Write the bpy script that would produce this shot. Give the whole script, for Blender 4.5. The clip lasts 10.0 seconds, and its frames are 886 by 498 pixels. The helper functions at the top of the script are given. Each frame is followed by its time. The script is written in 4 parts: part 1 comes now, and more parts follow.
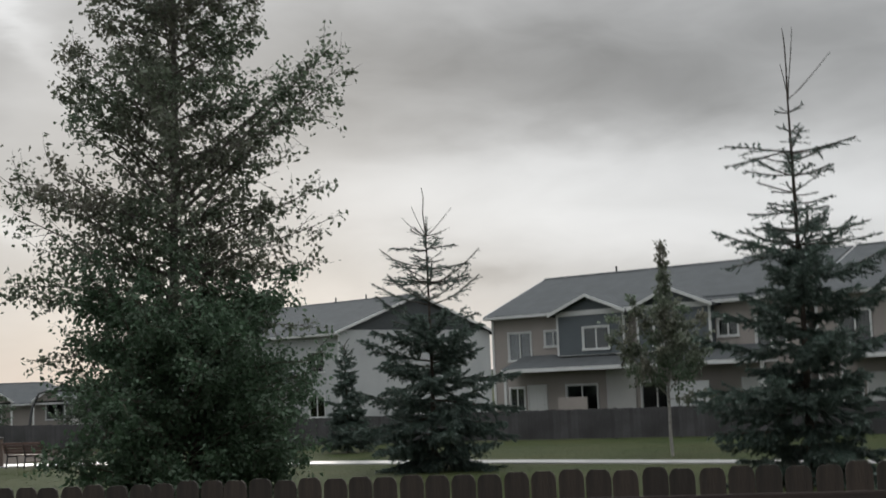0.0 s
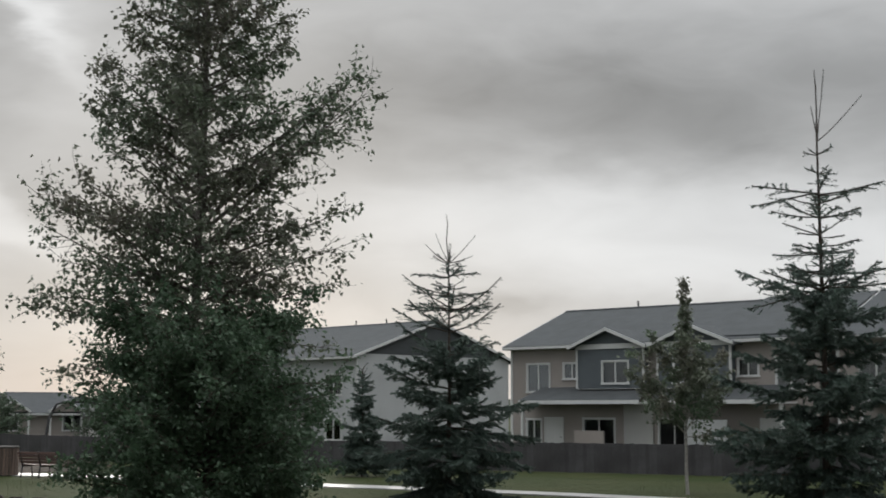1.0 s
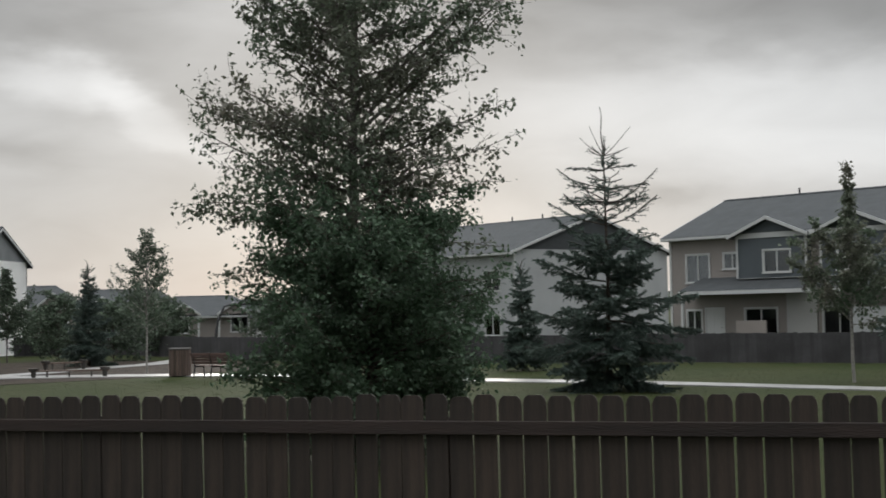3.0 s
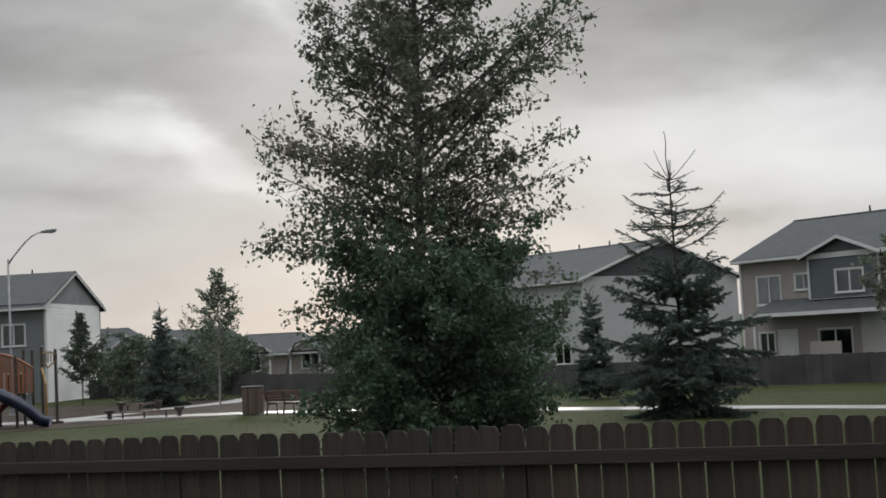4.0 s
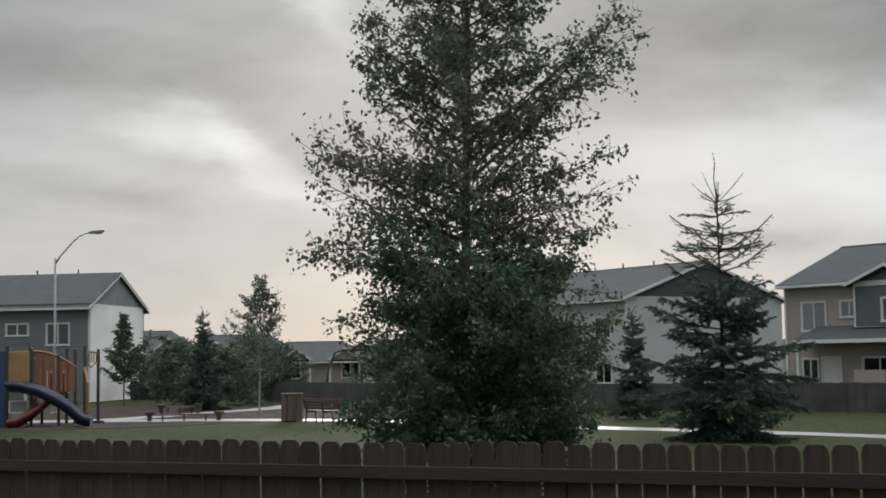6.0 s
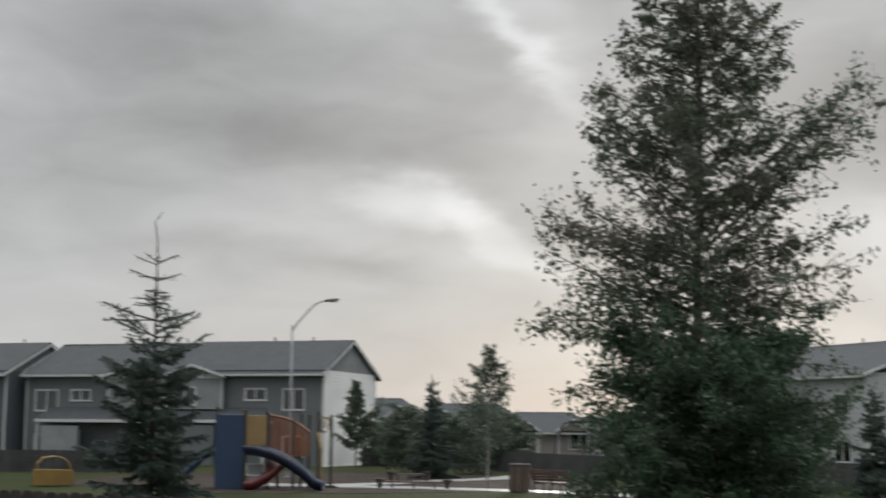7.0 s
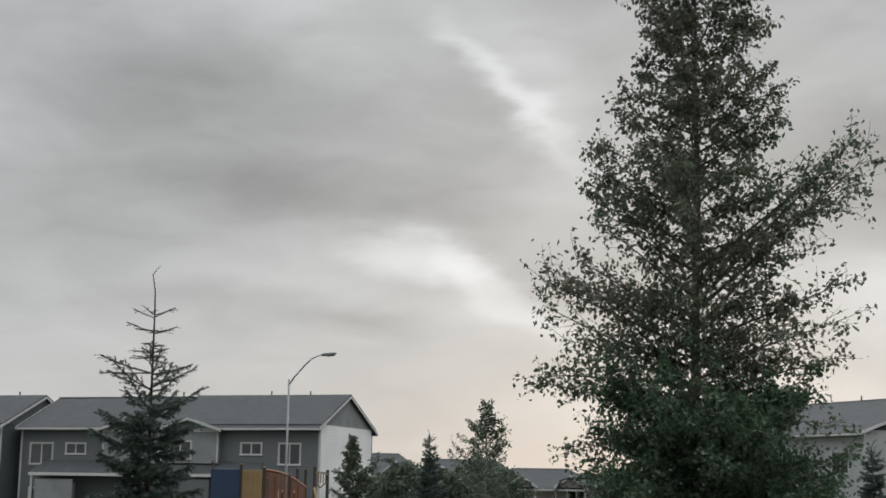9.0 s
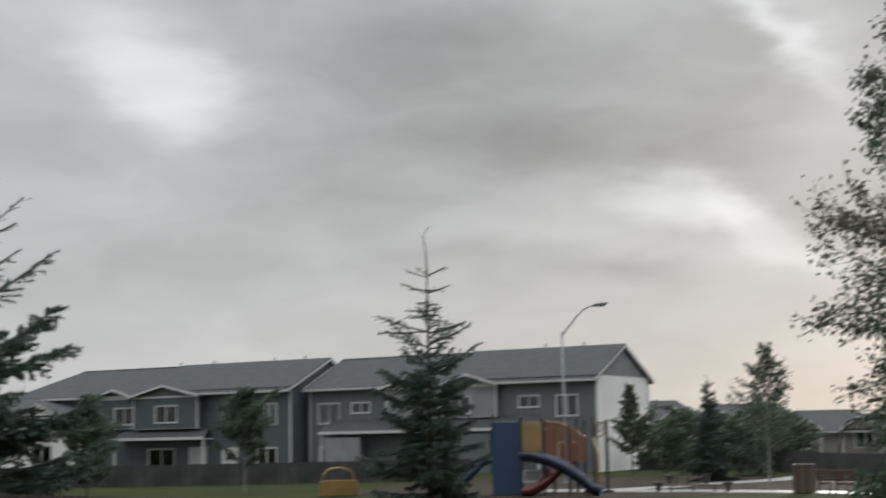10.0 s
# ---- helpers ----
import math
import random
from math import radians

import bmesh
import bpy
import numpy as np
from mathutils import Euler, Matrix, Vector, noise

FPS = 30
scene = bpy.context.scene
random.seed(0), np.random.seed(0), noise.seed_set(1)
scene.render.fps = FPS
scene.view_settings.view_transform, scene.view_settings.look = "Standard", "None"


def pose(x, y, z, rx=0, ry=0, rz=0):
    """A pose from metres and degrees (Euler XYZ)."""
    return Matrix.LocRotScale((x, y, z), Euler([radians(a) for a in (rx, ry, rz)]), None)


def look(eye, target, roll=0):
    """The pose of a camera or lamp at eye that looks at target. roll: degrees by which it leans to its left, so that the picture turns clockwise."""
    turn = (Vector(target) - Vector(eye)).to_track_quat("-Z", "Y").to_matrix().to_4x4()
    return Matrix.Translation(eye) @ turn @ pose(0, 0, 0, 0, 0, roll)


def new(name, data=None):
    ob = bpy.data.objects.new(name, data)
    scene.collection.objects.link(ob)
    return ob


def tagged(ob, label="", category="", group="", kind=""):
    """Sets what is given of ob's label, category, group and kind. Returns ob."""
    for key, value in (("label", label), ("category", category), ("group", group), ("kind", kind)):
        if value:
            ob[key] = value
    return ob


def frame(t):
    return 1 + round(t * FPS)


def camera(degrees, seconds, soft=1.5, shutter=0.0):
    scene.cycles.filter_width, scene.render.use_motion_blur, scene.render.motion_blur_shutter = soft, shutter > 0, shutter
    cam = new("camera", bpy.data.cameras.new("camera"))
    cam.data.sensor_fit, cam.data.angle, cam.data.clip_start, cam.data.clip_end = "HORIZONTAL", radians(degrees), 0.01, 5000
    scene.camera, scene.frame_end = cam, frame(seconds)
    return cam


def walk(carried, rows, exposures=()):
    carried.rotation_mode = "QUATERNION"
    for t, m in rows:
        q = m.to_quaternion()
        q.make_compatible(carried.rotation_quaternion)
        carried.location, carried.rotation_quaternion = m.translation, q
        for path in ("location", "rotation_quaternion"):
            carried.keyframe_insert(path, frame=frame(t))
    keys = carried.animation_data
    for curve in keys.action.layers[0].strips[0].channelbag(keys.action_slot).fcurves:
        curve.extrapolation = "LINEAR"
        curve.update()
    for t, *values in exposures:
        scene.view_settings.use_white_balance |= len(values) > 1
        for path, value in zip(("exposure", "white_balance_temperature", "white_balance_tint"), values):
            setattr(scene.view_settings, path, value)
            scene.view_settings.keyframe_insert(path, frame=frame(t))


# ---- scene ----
cam = camera(35.03, 10.0, soft=1.7, shutter=0.35)
EYE_Z = 2.25
# seconds, sideways shift, heading, tilt up, lean to the left (degrees)
ROWS = [
    (0.0, 0.00, 27.87, 5.51, -2.36),
    (0.2, 0.00, 27.86, 6.18, -0.85),
    (0.5, 0.00, 28.13, 6.31, -0.77),
    (1.0, 0.00, 26.95, 6.64, 0.13),
    (1.2, 0.00, 25.61, 6.67, -0.45),
    (1.5, 0.00, 24.65, 6.53, -1.49),
    (1.7, 0.00, 24.45, 5.78, -1.40),
    (2.0, 0.00, 24.04, 4.47, -1.53),
    (2.5, 0.00, 22.42, 2.68, -0.78),
    (3.0, 0.00, 20.56, 2.45, -1.25),
    (3.2, 0.00, 19.80, 2.73, -1.45),
    (4.3, -0.04, 17.43, 3.91, -3.46),
    (4.5, -0.05, 17.41, 3.80, -3.74),
    (5.0, -0.05, 17.42, 3.91, -3.29),
    (5.2, -0.05, 17.25, 3.97, -2.78),
    (6.3, -0.05, 15.12, 4.84, 0.12),
    (6.5, -0.05, 13.73, 5.55, 0.59),
    (6.8, -0.05, 9.48, 6.76, 0.13),
    (7.0, -0.05, 6.75, 7.34, 0.51),
    (7.2, -0.05, 3.61, 7.57, 0.62),
    (7.5, -0.05, 0.36, 7.37, 0.53),
    (7.8, -0.05, -0.34, 7.65, 0.50),
    (8.0, -0.05, 0.57, 8.42, 0.72),
    (8.5, -0.05, 5.36, 9.77, 1.17),
    (8.7, -0.05, 6.66, 9.77, 1.14),
    (9.0, -0.05, 6.81, 9.57, 0.86),
    (9.5, -0.05, 2.52, 9.15, 0.35),
    (9.7, -0.05, 0.07, 8.75, -0.11),
    (10.0, -0.05, -4.13, 7.61, -1.11),
]


def heading(e, az, el, roll):
    a, b = radians(az), radians(el)
    return look(e, (e[0] + math.sin(a) * math.cos(b), e[1] + math.cos(a) * math.cos(b), e[2] + math.sin(b)), roll)


walk(cam, [(t, heading((dx, 0.0, EYE_Z), az, el, roll)) for t, dx, az, el, roll in ROWS])

# ---------------------------------------------------------------- sky and sun
SUN_AZ, SUN_EL = 17.0, 9.0


def overcast():
    """A Nishita sky behind a full cover of stratus: noise in drawn-out banks, with the thin, bright places and the heavy ones where they lie."""
    w = bpy.data.worlds.new("sky")
    scene.world = w
    w.use_nodes = True
    nt = w.node_tree
    N, L = nt.nodes, nt.links
    back = N["Background"]

    def math_node(op, a, b=None, c=None):
        n = N.new("ShaderNodeMath")
        n.operation = op
        for i, q in enumerate((a, b, c)):
            if q is None:
                continue
            if isinstance(q, (int, float)):
                n.inputs[i].default_value = q
            else:
                L.new(q, n.inputs[i])
        return n.outputs["Value"]

    sky = N.new("ShaderNodeTexSky")
    sky.sky_type, sky.sun_disc = "NISHITA", False
    sky.sun_elevation, sky.sun_rotation = radians(SUN_EL), radians(SUN_AZ)
    co = N.new("ShaderNodeTexCoord")
    sep = N.new("ShaderNodeSeparateXYZ")
    L.new(co.outputs["Generated"], sep.inputs[0])
    az = math_node("MULTIPLY", math_node("ARCTAN2", sep.outputs["X"], sep.outputs["Y"]), 180 / math.pi)
    el = math_node("MULTIPLY", math_node("ARCSINE", sep.outputs["Z"]), 180 / math.pi)
    # the cloud layer in the two angles, warped by noise so that no bank has a clean edge
    flat = N.new("ShaderNodeCombineXYZ")
    L.new(math_node("MULTIPLY", az, 0.055), flat.inputs[0])
    L.new(math_node("MULTIPLY", el, 0.14), flat.inputs[1])
    warp = N.new("ShaderNodeTexNoise")
    warp.inputs["Scale"].default_value, warp.inputs["Detail"].default_value = 2.2, 5.0
    L.new(flat.outputs[0], warp.inputs["Vector"])
    wsep = N.new("ShaderNodeSeparateColor")
    L.new(warp.outputs["Color"], wsep.inputs[0])
    waz = math_node("ADD", az, math_node("MULTIPLY", math_node("SUBTRACT", wsep.outputs[0], 0.5), 5.0))
    wel = math_node("ADD", el, math_node("MULTIPLY", math_node("SUBTRACT", wsep.outputs[1], 0.5), 2.4))
    fray = N.new("ShaderNodeTexNoise")
    fray.inputs["Scale"].default_value, fray.inputs["Detail"].default_value = 8.0, 4.0
    L.new(flat.outputs[0], fray.inputs["Vector"])
    fsep = N.new("ShaderNodeSeparateColor")
    L.new(fray.outputs["Color"], fsep.inputs[0])
    waz = math_node("ADD", waz, math_node("MULTIPLY", math_node("SUBTRACT", fsep.outputs[0], 0.5), 1.6))
    wel = math_node("ADD", wel, math_node("MULTIPLY", math_node("SUBTRACT", fsep.outputs[1], 0.5), 0.9))
    banks = N.new("ShaderNodeTexNoise")
    banks.inputs["Scale"].default_value, banks.inputs["Detail"].default_value, banks.inputs["Roughness"].default_value = 1.3, 5.0, 0.45
    L.new(flat.outputs[0], banks.inputs["Vector"])
    wisps = N.new("ShaderNodeTexNoise")
    wisps.inputs["Scale"].default_value, wisps.inputs["Detail"].default_value, wisps.inputs["Roughness"].default_value = 3.4, 6.0, 0.5
    wisps.inputs["Distortion"].default_value = 0.6
    L.new(flat.outputs[0], wisps.inputs["Vector"])
    total = math_node("MULTIPLY_ADD", math_node("SUBTRACT", banks.outputs["Fac"], 0.5), BANKS, SKY_BASE)
    total = math_node("MULTIPLY_ADD", math_node("SUBTRACT", wisps.outputs["Fac"], 0.5), 0.2, total)
    # brighter towards the horizon
    low = math_node("POWER", 2.718, math_node("MULTIPLY", math_node("MAXIMUM", el, 0.0), -1 / 5.0))
    total = math_node("MULTIPLY_ADD", low, 0.13, total)
    for a, e, wa, we, tilt, gain, sharp in CLOUDS:
        c, s = math.cos(radians(tilt)), math.sin(radians(tilt))
        da, de = math_node("SUBTRACT", waz, a), math_node("SUBTRACT", wel, e)
        p = math_node("MULTIPLY", math_node("MULTIPLY_ADD", da, c, math_node("MULTIPLY", de, s)), 1 / wa)
        q = math_node("MULTIPLY", math_node("MULTIPLY_ADD", da, -s, math_node("MULTIPLY", de, c)), 1 / we)
        d2 = math_node("MULTIPLY_ADD", p, p, math_node("MULTIPLY", q, q))
        if sharp > 1:
            d2 = math_node("POWER", d2, 1.7)
        total = math_node("MULTIPLY_ADD", math_node("POWER", 2.718, math_node("MULTIPLY", d2, -1.0)), gain, total)
    total = math_node("MAXIMUM", total, 0.12)
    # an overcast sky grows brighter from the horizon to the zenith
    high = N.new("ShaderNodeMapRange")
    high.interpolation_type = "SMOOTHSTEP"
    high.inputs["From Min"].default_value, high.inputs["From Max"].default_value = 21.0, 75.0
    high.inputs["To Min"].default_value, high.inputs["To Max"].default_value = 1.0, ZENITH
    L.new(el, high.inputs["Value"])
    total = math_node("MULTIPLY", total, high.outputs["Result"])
    # warm low light round the hidden sun, cool grey elsewhere
    warm = math_node("POWER", 2.718, math_node("MULTIPLY", math_node("POWER", math_node("MULTIPLY", math_node("SUBTRACT", wel, 2.0), 1 / 3.2), 2.0), -1.0))
    side = math_node("POWER", 2.718, math_node("MULTIPLY", math_node("POWER", math_node("MULTIPLY", math_node("SUBTRACT", waz, 20.0), 1 / 24.0), 2.0), -1.0))
    tint = N.new("ShaderNodeMix")
    tint.data_type = "RGBA"
    tint.inputs["A"].default_value = (0.982, 1.0, 1.015, 1)
    tint.inputs["B"].default_value = (1.04, 1.0, 0.955, 1)
    L.new(math_node("MULTIPLY", math_node("MULTIPLY", warm, side), 0.42), tint.inputs["Factor"])
    mul = N.new("ShaderNodeVectorMath")
    mul.operation = "SCALE"
    L.new(tint.outputs["Result"], mul.inputs[0])
    L.new(total, mul.inputs["Scale"])
    thin = N.new("ShaderNodeVectorMath")
    thin.operation = "SCALE"
    L.new(sky.outputs["Color"], thin.inputs[0])
    thin.inputs["Scale"].default_value = 0.05
    cover = N.new("ShaderNodeMix")
    cover.data_type = "RGBA"
    cover.inputs["Factor"].default_value = 0.94
    L.new(thin.outputs[0], cover.inputs["A"])
    L.new(mul.outputs[0], cover.inputs["B"])
    L.new(cover.outputs["Result"], back.inputs["Color"])
    back.inputs["Strength"].default_value = 1.0


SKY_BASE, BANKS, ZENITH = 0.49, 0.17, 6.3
# heading, height, half widths, tilt (degrees), gain, sharpness: thin bright places and heavy banks of the cloud layer
CLOUDS = [
    (36.0, 12.6, 14.0, 2.8, -2.0, -0.168, 2),
    (40.0, 17.5, 14.0, 2.0, 0.0, 0.05, 1),
    (36.0, 7.2, 15.0, 2.4, -3.0, 0.25, 2),
    (25.0, 5.0, 10.0, 2.5, 0.0, 0.09, 1),
    (9.8, 15.9, 3.3, 0.55, -42.0, 0.27, 1),
    (10.7, 16.6, 3.2, 1.3, -42.0, 0.13, 1),
    (12.3, 12.2, 2.6, 2.0, 0.0, 0.07, 1),
    (5.9, 9.3, 2.9, 1.05, -8.0, 0.23, 2),
    (8.9, 8.0, 3.3, 1.0, -30.0, 0.17, 2),
    (9.5, 7.0, 5.0, 1.3, 0.0, 0.08, 1),
    (1.5, 8.3, 4.0, 0.9, 0.0, 0.07, 1),
    (-15.6, 14.3, 3.3, 1.9, -20.0, 0.30, 2),
    (-19.0, 16.5, 4.0, 1.5, 0.0, 0.14, 1),
    (-18.0, 9.5, 7.0, 1.6, 0.0, 0.07, 1),
    (0.5, 19.8, 5.0, 1.5, -6.0, 0.11, 1),
    (-6.0, 13.6, 6.5, 2.6, 0.0, -0.06, 1),
    (-2.0, 15.4, 9.0, 2.1, -5.0, -0.095, 2),
    (1.0, 11.7, 8.0, 1.3, -4.0, -0.115, 2),
    (-9.0, 10.0, 5.0, 1.2, 6.0, -0.06, 1),
    (3.6, 6.6, 4.5, 0.5, -2.0, -0.08, 1),
    (-7.0, 7.2, 6.0, 0.6, 0.0, -0.05, 1),
    (-4.0, 5.0, 12.0, 1.2, 0.0, 0.03, 1),
    (29.8, 4.2, 1.5, 0.35, 0.0, -0.12, 1),
    (18.0, 2.8, 9.0, 1.8, 0.0, 0.13, 1),
    (16.7, 3.6, 1.1, 0.7, 0.0, 0.25, 1),
    (20.5, 12.5, 5.0, 2.2, 0.0, -0.05, 1),
]
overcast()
sun = new("sun", bpy.data.lights.new("sun", "SUN"))
sun.data.energy, sun.data.angle, sun.data.color = 1.2, radians(14), (1.0, 0.95, 0.88)
sun.matrix_basis = look((0, 0, 60), (-math.sin(radians(SUN_AZ)), -math.cos(radians(SUN_AZ)), 60 - math.tan(radians(SUN_EL))))


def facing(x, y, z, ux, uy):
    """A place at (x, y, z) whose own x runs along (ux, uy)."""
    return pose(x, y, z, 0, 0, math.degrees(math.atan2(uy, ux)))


# ---------------------------------------------------------------- mesh helpers
class Mesh:
    """Vertices and faces gathered in plain lists, with a material slot for each face."""

    def __init__(self):
        self.v, self.f, self.s = [], [], []

    def add(self, verts, faces, slot=0):
        n = len(self.v)
        self.v.extend(verts)
        self.f.extend([tuple(i + n for i in q) for q in faces])
        self.s.extend([slot] * len(faces))
        return self

    def box(self, x0, x1, y0, y1, z0, z1, slot=0, m=None):
        c = [Vector(p) for p in ((x0, y0, z0), (x1, y0, z0), (x1, y1, z0), (x0, y1, z0),
                                 (x0, y0, z1), (x1, y0, z1), (x1, y1, z1), (x0, y1, z1))]
        if m is not None:
            c = [m @ p for p in c]
        return self.add(c, [(0, 3, 2, 1), (4, 5, 6, 7), (0, 1, 5, 4), (1, 2, 6, 5), (2, 3, 7, 6), (3, 0, 4, 7)], slot)

    def prism(self, loop, off, slot=0):
        """A loop of points, pushed along the vector off."""
        a = [Vector(p) for p in loop]
        b = [p + Vector(off) for p in a]
        n = len(a)
        return self.add(a + b, [tuple(range(n))[::-1], tuple(range(n, 2 * n))] +
                        [(i, (i + 1) % n, n + (i + 1) % n, n + i) for i in range(n)], slot)

    def tube(self, pts, radii, sides=6, slot=0, cap=True):
        pts = [Vector(p) for p in pts]
        verts, faces = [], []
        for i, p in enumerate(pts):
            d = (pts[min(i + 1, len(pts) - 1)] - pts[max(i - 1, 0)]).normalized()
            a = d.cross(Vector((0.31, 0.17, 0.93)) if abs(d.z) < 0.9 else Vector((1, 0.2, 0))).normalized()
            b = d.cross(a)
            r = radii[i] if isinstance(radii, (list, tuple)) else radii
            verts += [p + (a * math.cos(k * math.tau / sides) + b * math.sin(k * math.tau / sides)) * r for k in range(sides)]
        for i in range(len(pts) - 1):
            for k in range(sides):
                k2 = (k + 1) % sides
                faces.append((i * sides + k, i * sides + k2, (i + 1) * sides + k2, (i + 1) * sides + k))
        if cap:
            faces += [tuple(range(sides))[::-1], tuple(range((len(pts) - 1) * sides, len(pts) * sides))]
        return self.add(verts, faces, slot)

    def lathe(self, profile, sides=16, slot=0, m=None):
        verts = [Vector((r * math.cos(k * math.tau / sides), r * math.sin(k * math.tau / sides), z)) for r, z in profile for k in range(sides)]
        if m is not None:
            verts = [m @ p for p in verts]
        faces = [(i * sides + k, i * sides + (k + 1) % sides, (i + 1) * sides + (k + 1) % sides, (i + 1) * sides + k)
                 for i in range(len(profile) - 1) for k in range(sides)]
        return self.add(verts, faces, slot)


def made(name, mesh, mats, smooth=False):
    """A mesh of the gathered faces; corners that meet are welded."""
    me = bpy.data.meshes.new(name)
    seen, verts, to = {}, [], []
    for p in mesh.v:
        key = (round(p[0], 4), round(p[1], 4), round(p[2], 4))
        if key not in seen:
            seen[key] = len(verts)
            verts.append(key)
        to.append(seen[key])
    me.from_pydata(verts, [], [tuple(to[i] for i in q) for q in mesh.f])
    for m in (mats if isinstance(mats, (list, tuple)) else [mats]):
        me.materials.append(m)
    me.polygons.foreach_set("material_index", mesh.s)
    if smooth:
        me.polygons.foreach_set("use_smooth", [True] * len(mesh.f))
    me.update()
    return me


def part(name, mesh, mats, parent=None, label="", m=None, smooth=False, bevel=0.0):
    """Links a gathered mesh as one object under parent."""
    ob = new(name, mesh if isinstance(mesh, bpy.types.Mesh) else made(name, mesh, mats, smooth))
    if parent is not None:
        ob.parent = parent
    if m is not None:
        ob.matrix_basis = m
    if bevel:
        b = ob.modifiers.new("bevel", "BEVEL")
        b.width, b.segments, b.limit_method = bevel, 2, "ANGLE"
    return tagged(ob, label)


def thing(name, m, label, category, group="", kind=""):
    ob = new(name)
    ob.matrix_basis = m
    ob.empty_display_size = 0.2
    return tagged(ob, label, category, group, kind)


# ---------------------------------------------------------------- materials
def shader(name, base, rough=0.7, metal=0.0, spots=0.25, scale=3.0, fine=40.0, bump=0.3, spec=0.5, tone=None, per_object=0.0,
           per_island=0.0, streak=None, trans=0.0):
    """A surface in two scales of variation: broad stains between base and tone, fine grain in colour and relief."""
    mat = bpy.data.materials.new(name)
    mat.use_nodes = True
    nt = mat.node_tree
    N, L = nt.nodes, nt.links
    bsdf = N["Principled BSDF"]
    bsdf.inputs["Roughness"].default_value, bsdf.inputs["Metallic"].default_value = rough, metal
    bsdf.inputs["Specular IOR Level"].default_value = spec
    co = N.new("ShaderNodeTexCoord")
    mp = N.new("ShaderNodeMapping")
    if streak:
        mp.inputs["Scale"].default_value = streak
    L.new(co.outputs["Object"], mp.inputs["Vector"])
    big = N.new("ShaderNodeTexNoise")
    big.inputs["Scale"].default_value, big.inputs["Detail"].default_value = scale, 4.0
    L.new(mp.outputs["Vector"], big.inputs["Vector"])
    small = N.new("ShaderNodeTexNoise")
    small.inputs["Scale"].default_value, small.inputs["Detail"].default_value = fine, 5.0
    L.new(mp.outputs["Vector"], small.inputs["Vector"])
    mix = N.new("ShaderNodeMix")
    mix.data_type = "RGBA"
    mix.inputs["A"].default_value = (*base, 1)
    mix.inputs["B"].default_value = (*(tone or [c * (1 - spots * 1.6) for c in base]), 1)
    ramp = N.new("ShaderNodeMapRange")
    ramp.inputs["From Min"].default_value, ramp.inputs["From Max"].default_value = 0.35, 0.68
    L.new(big.outputs["Fac"], ramp.inputs["Value"])
    L.new(ramp.outputs["Result"], mix.inputs["Factor"])
    hsv = N.new("ShaderNodeHueSaturation")
    L.new(mix.outputs["Result"], hsv.inputs["Color"])
    value = N.new("ShaderNodeMapRange")
    value.inputs["To Min"].default_value, value.inputs["To Max"].default_value = 1 - spots, 1 + spots
    L.new(small.outputs["Fac"], value.inputs["Value"])
    last = value.outputs["Result"]
    for amount, node, socket in ((per_object, "ShaderNodeObjectInfo", "Random"), (per_island, "ShaderNodeNewGeometry", "Random Per Island")):
        if amount:
            src = N.new(node)
            r = N.new("ShaderNodeMapRange")
            r.inputs["To Min"].default_value, r.inputs["To Max"].default_value = 1 - amount, 1 + amount
            L.new(src.outputs[socket], r.inputs["Value"])
            mul = N.new("ShaderNodeMath")
            mul.operation = "MULTIPLY"
            L.new(last, mul.inputs[0])
            L.new(r.outputs["Result"], mul.inputs[1])
            last = mul.outputs["Value"]
    L.new(last, hsv.inputs["Value"])
    L.new(hsv.outputs["Color"], bsdf.inputs["Base Color"])
    if bump:
        b = N.new("ShaderNodeBump")
        b.inputs["Strength"].default_value, b.inputs["Distance"].default_value = bump, 0.02
        L.new(small.outputs["Fac"], b.inputs["Height"])
        L.new(b.outputs["Normal"], bsdf.inputs["Normal"])
    if trans:
        tr = N.new("ShaderNodeBsdfTranslucent")
        L.new(hsv.outputs["Color"], tr.inputs["Color"])
        ms = N.new("ShaderNodeMixShader")
        ms.inputs["Fac"].default_value = trans
        L.new(bsdf.outputs["BSDF"], ms.inputs[1])
        L.new(tr.outputs["BSDF"], ms.inputs[2])
        L.new(ms.outputs["Shader"], N["Material Output"].inputs["Surface"])
    return mat


# ---------------------------------------------------------------- surfaces
GRASS = shader("grass", (0.022, 0.032, 0.010), 0.95, spots=0.35, scale=0.35, fine=14, tone=(0.032, 0.037, 0.014), bump=0.6, spec=0.08)
BLADES = shader("grass_blades", (0.031, 0.044, 0.015), 0.8, spots=0.2, scale=0.5, per_island=0.2, bump=0, trans=0.5)
SOIL = shader("wood_chip_mulch", (0.050, 0.040, 0.032), 0.9, spots=0.4, scale=1.2, fine=30, bump=0.8, spec=0.1)
WET = shader("wet_concrete", (0.30, 0.30, 0.295), 0.45, spots=0.3, scale=0.8, fine=25, bump=0.08, spec=0.6)
FENCE = shader("stained_cedar", (0.036, 0.0245, 0.018), 0.75, spots=0.45, scale=2.4, fine=30, streak=(7, 7, 0.5), per_object=0.35, bump=0.4)
RAIL = shader("stained_rail", (0.026, 0.0145, 0.011), 0.8, spots=0.35, scale=2.0, fine=30, streak=(0.6, 6, 6), bump=0.4)
DARKFENCE = shader("dark_wood_fence", (0.052, 0.051, 0.054), 0.8, spots=0.3, scale=1.0, fine=12, per_island=0.25, bump=0.2)
ROOF = shader("asphalt_shingle", (0.064, 0.070, 0.074), 0.85, spots=0.1, scale=1.6, fine=24, bump=0.4, streak=(1, 1, 2), spec=0.2)
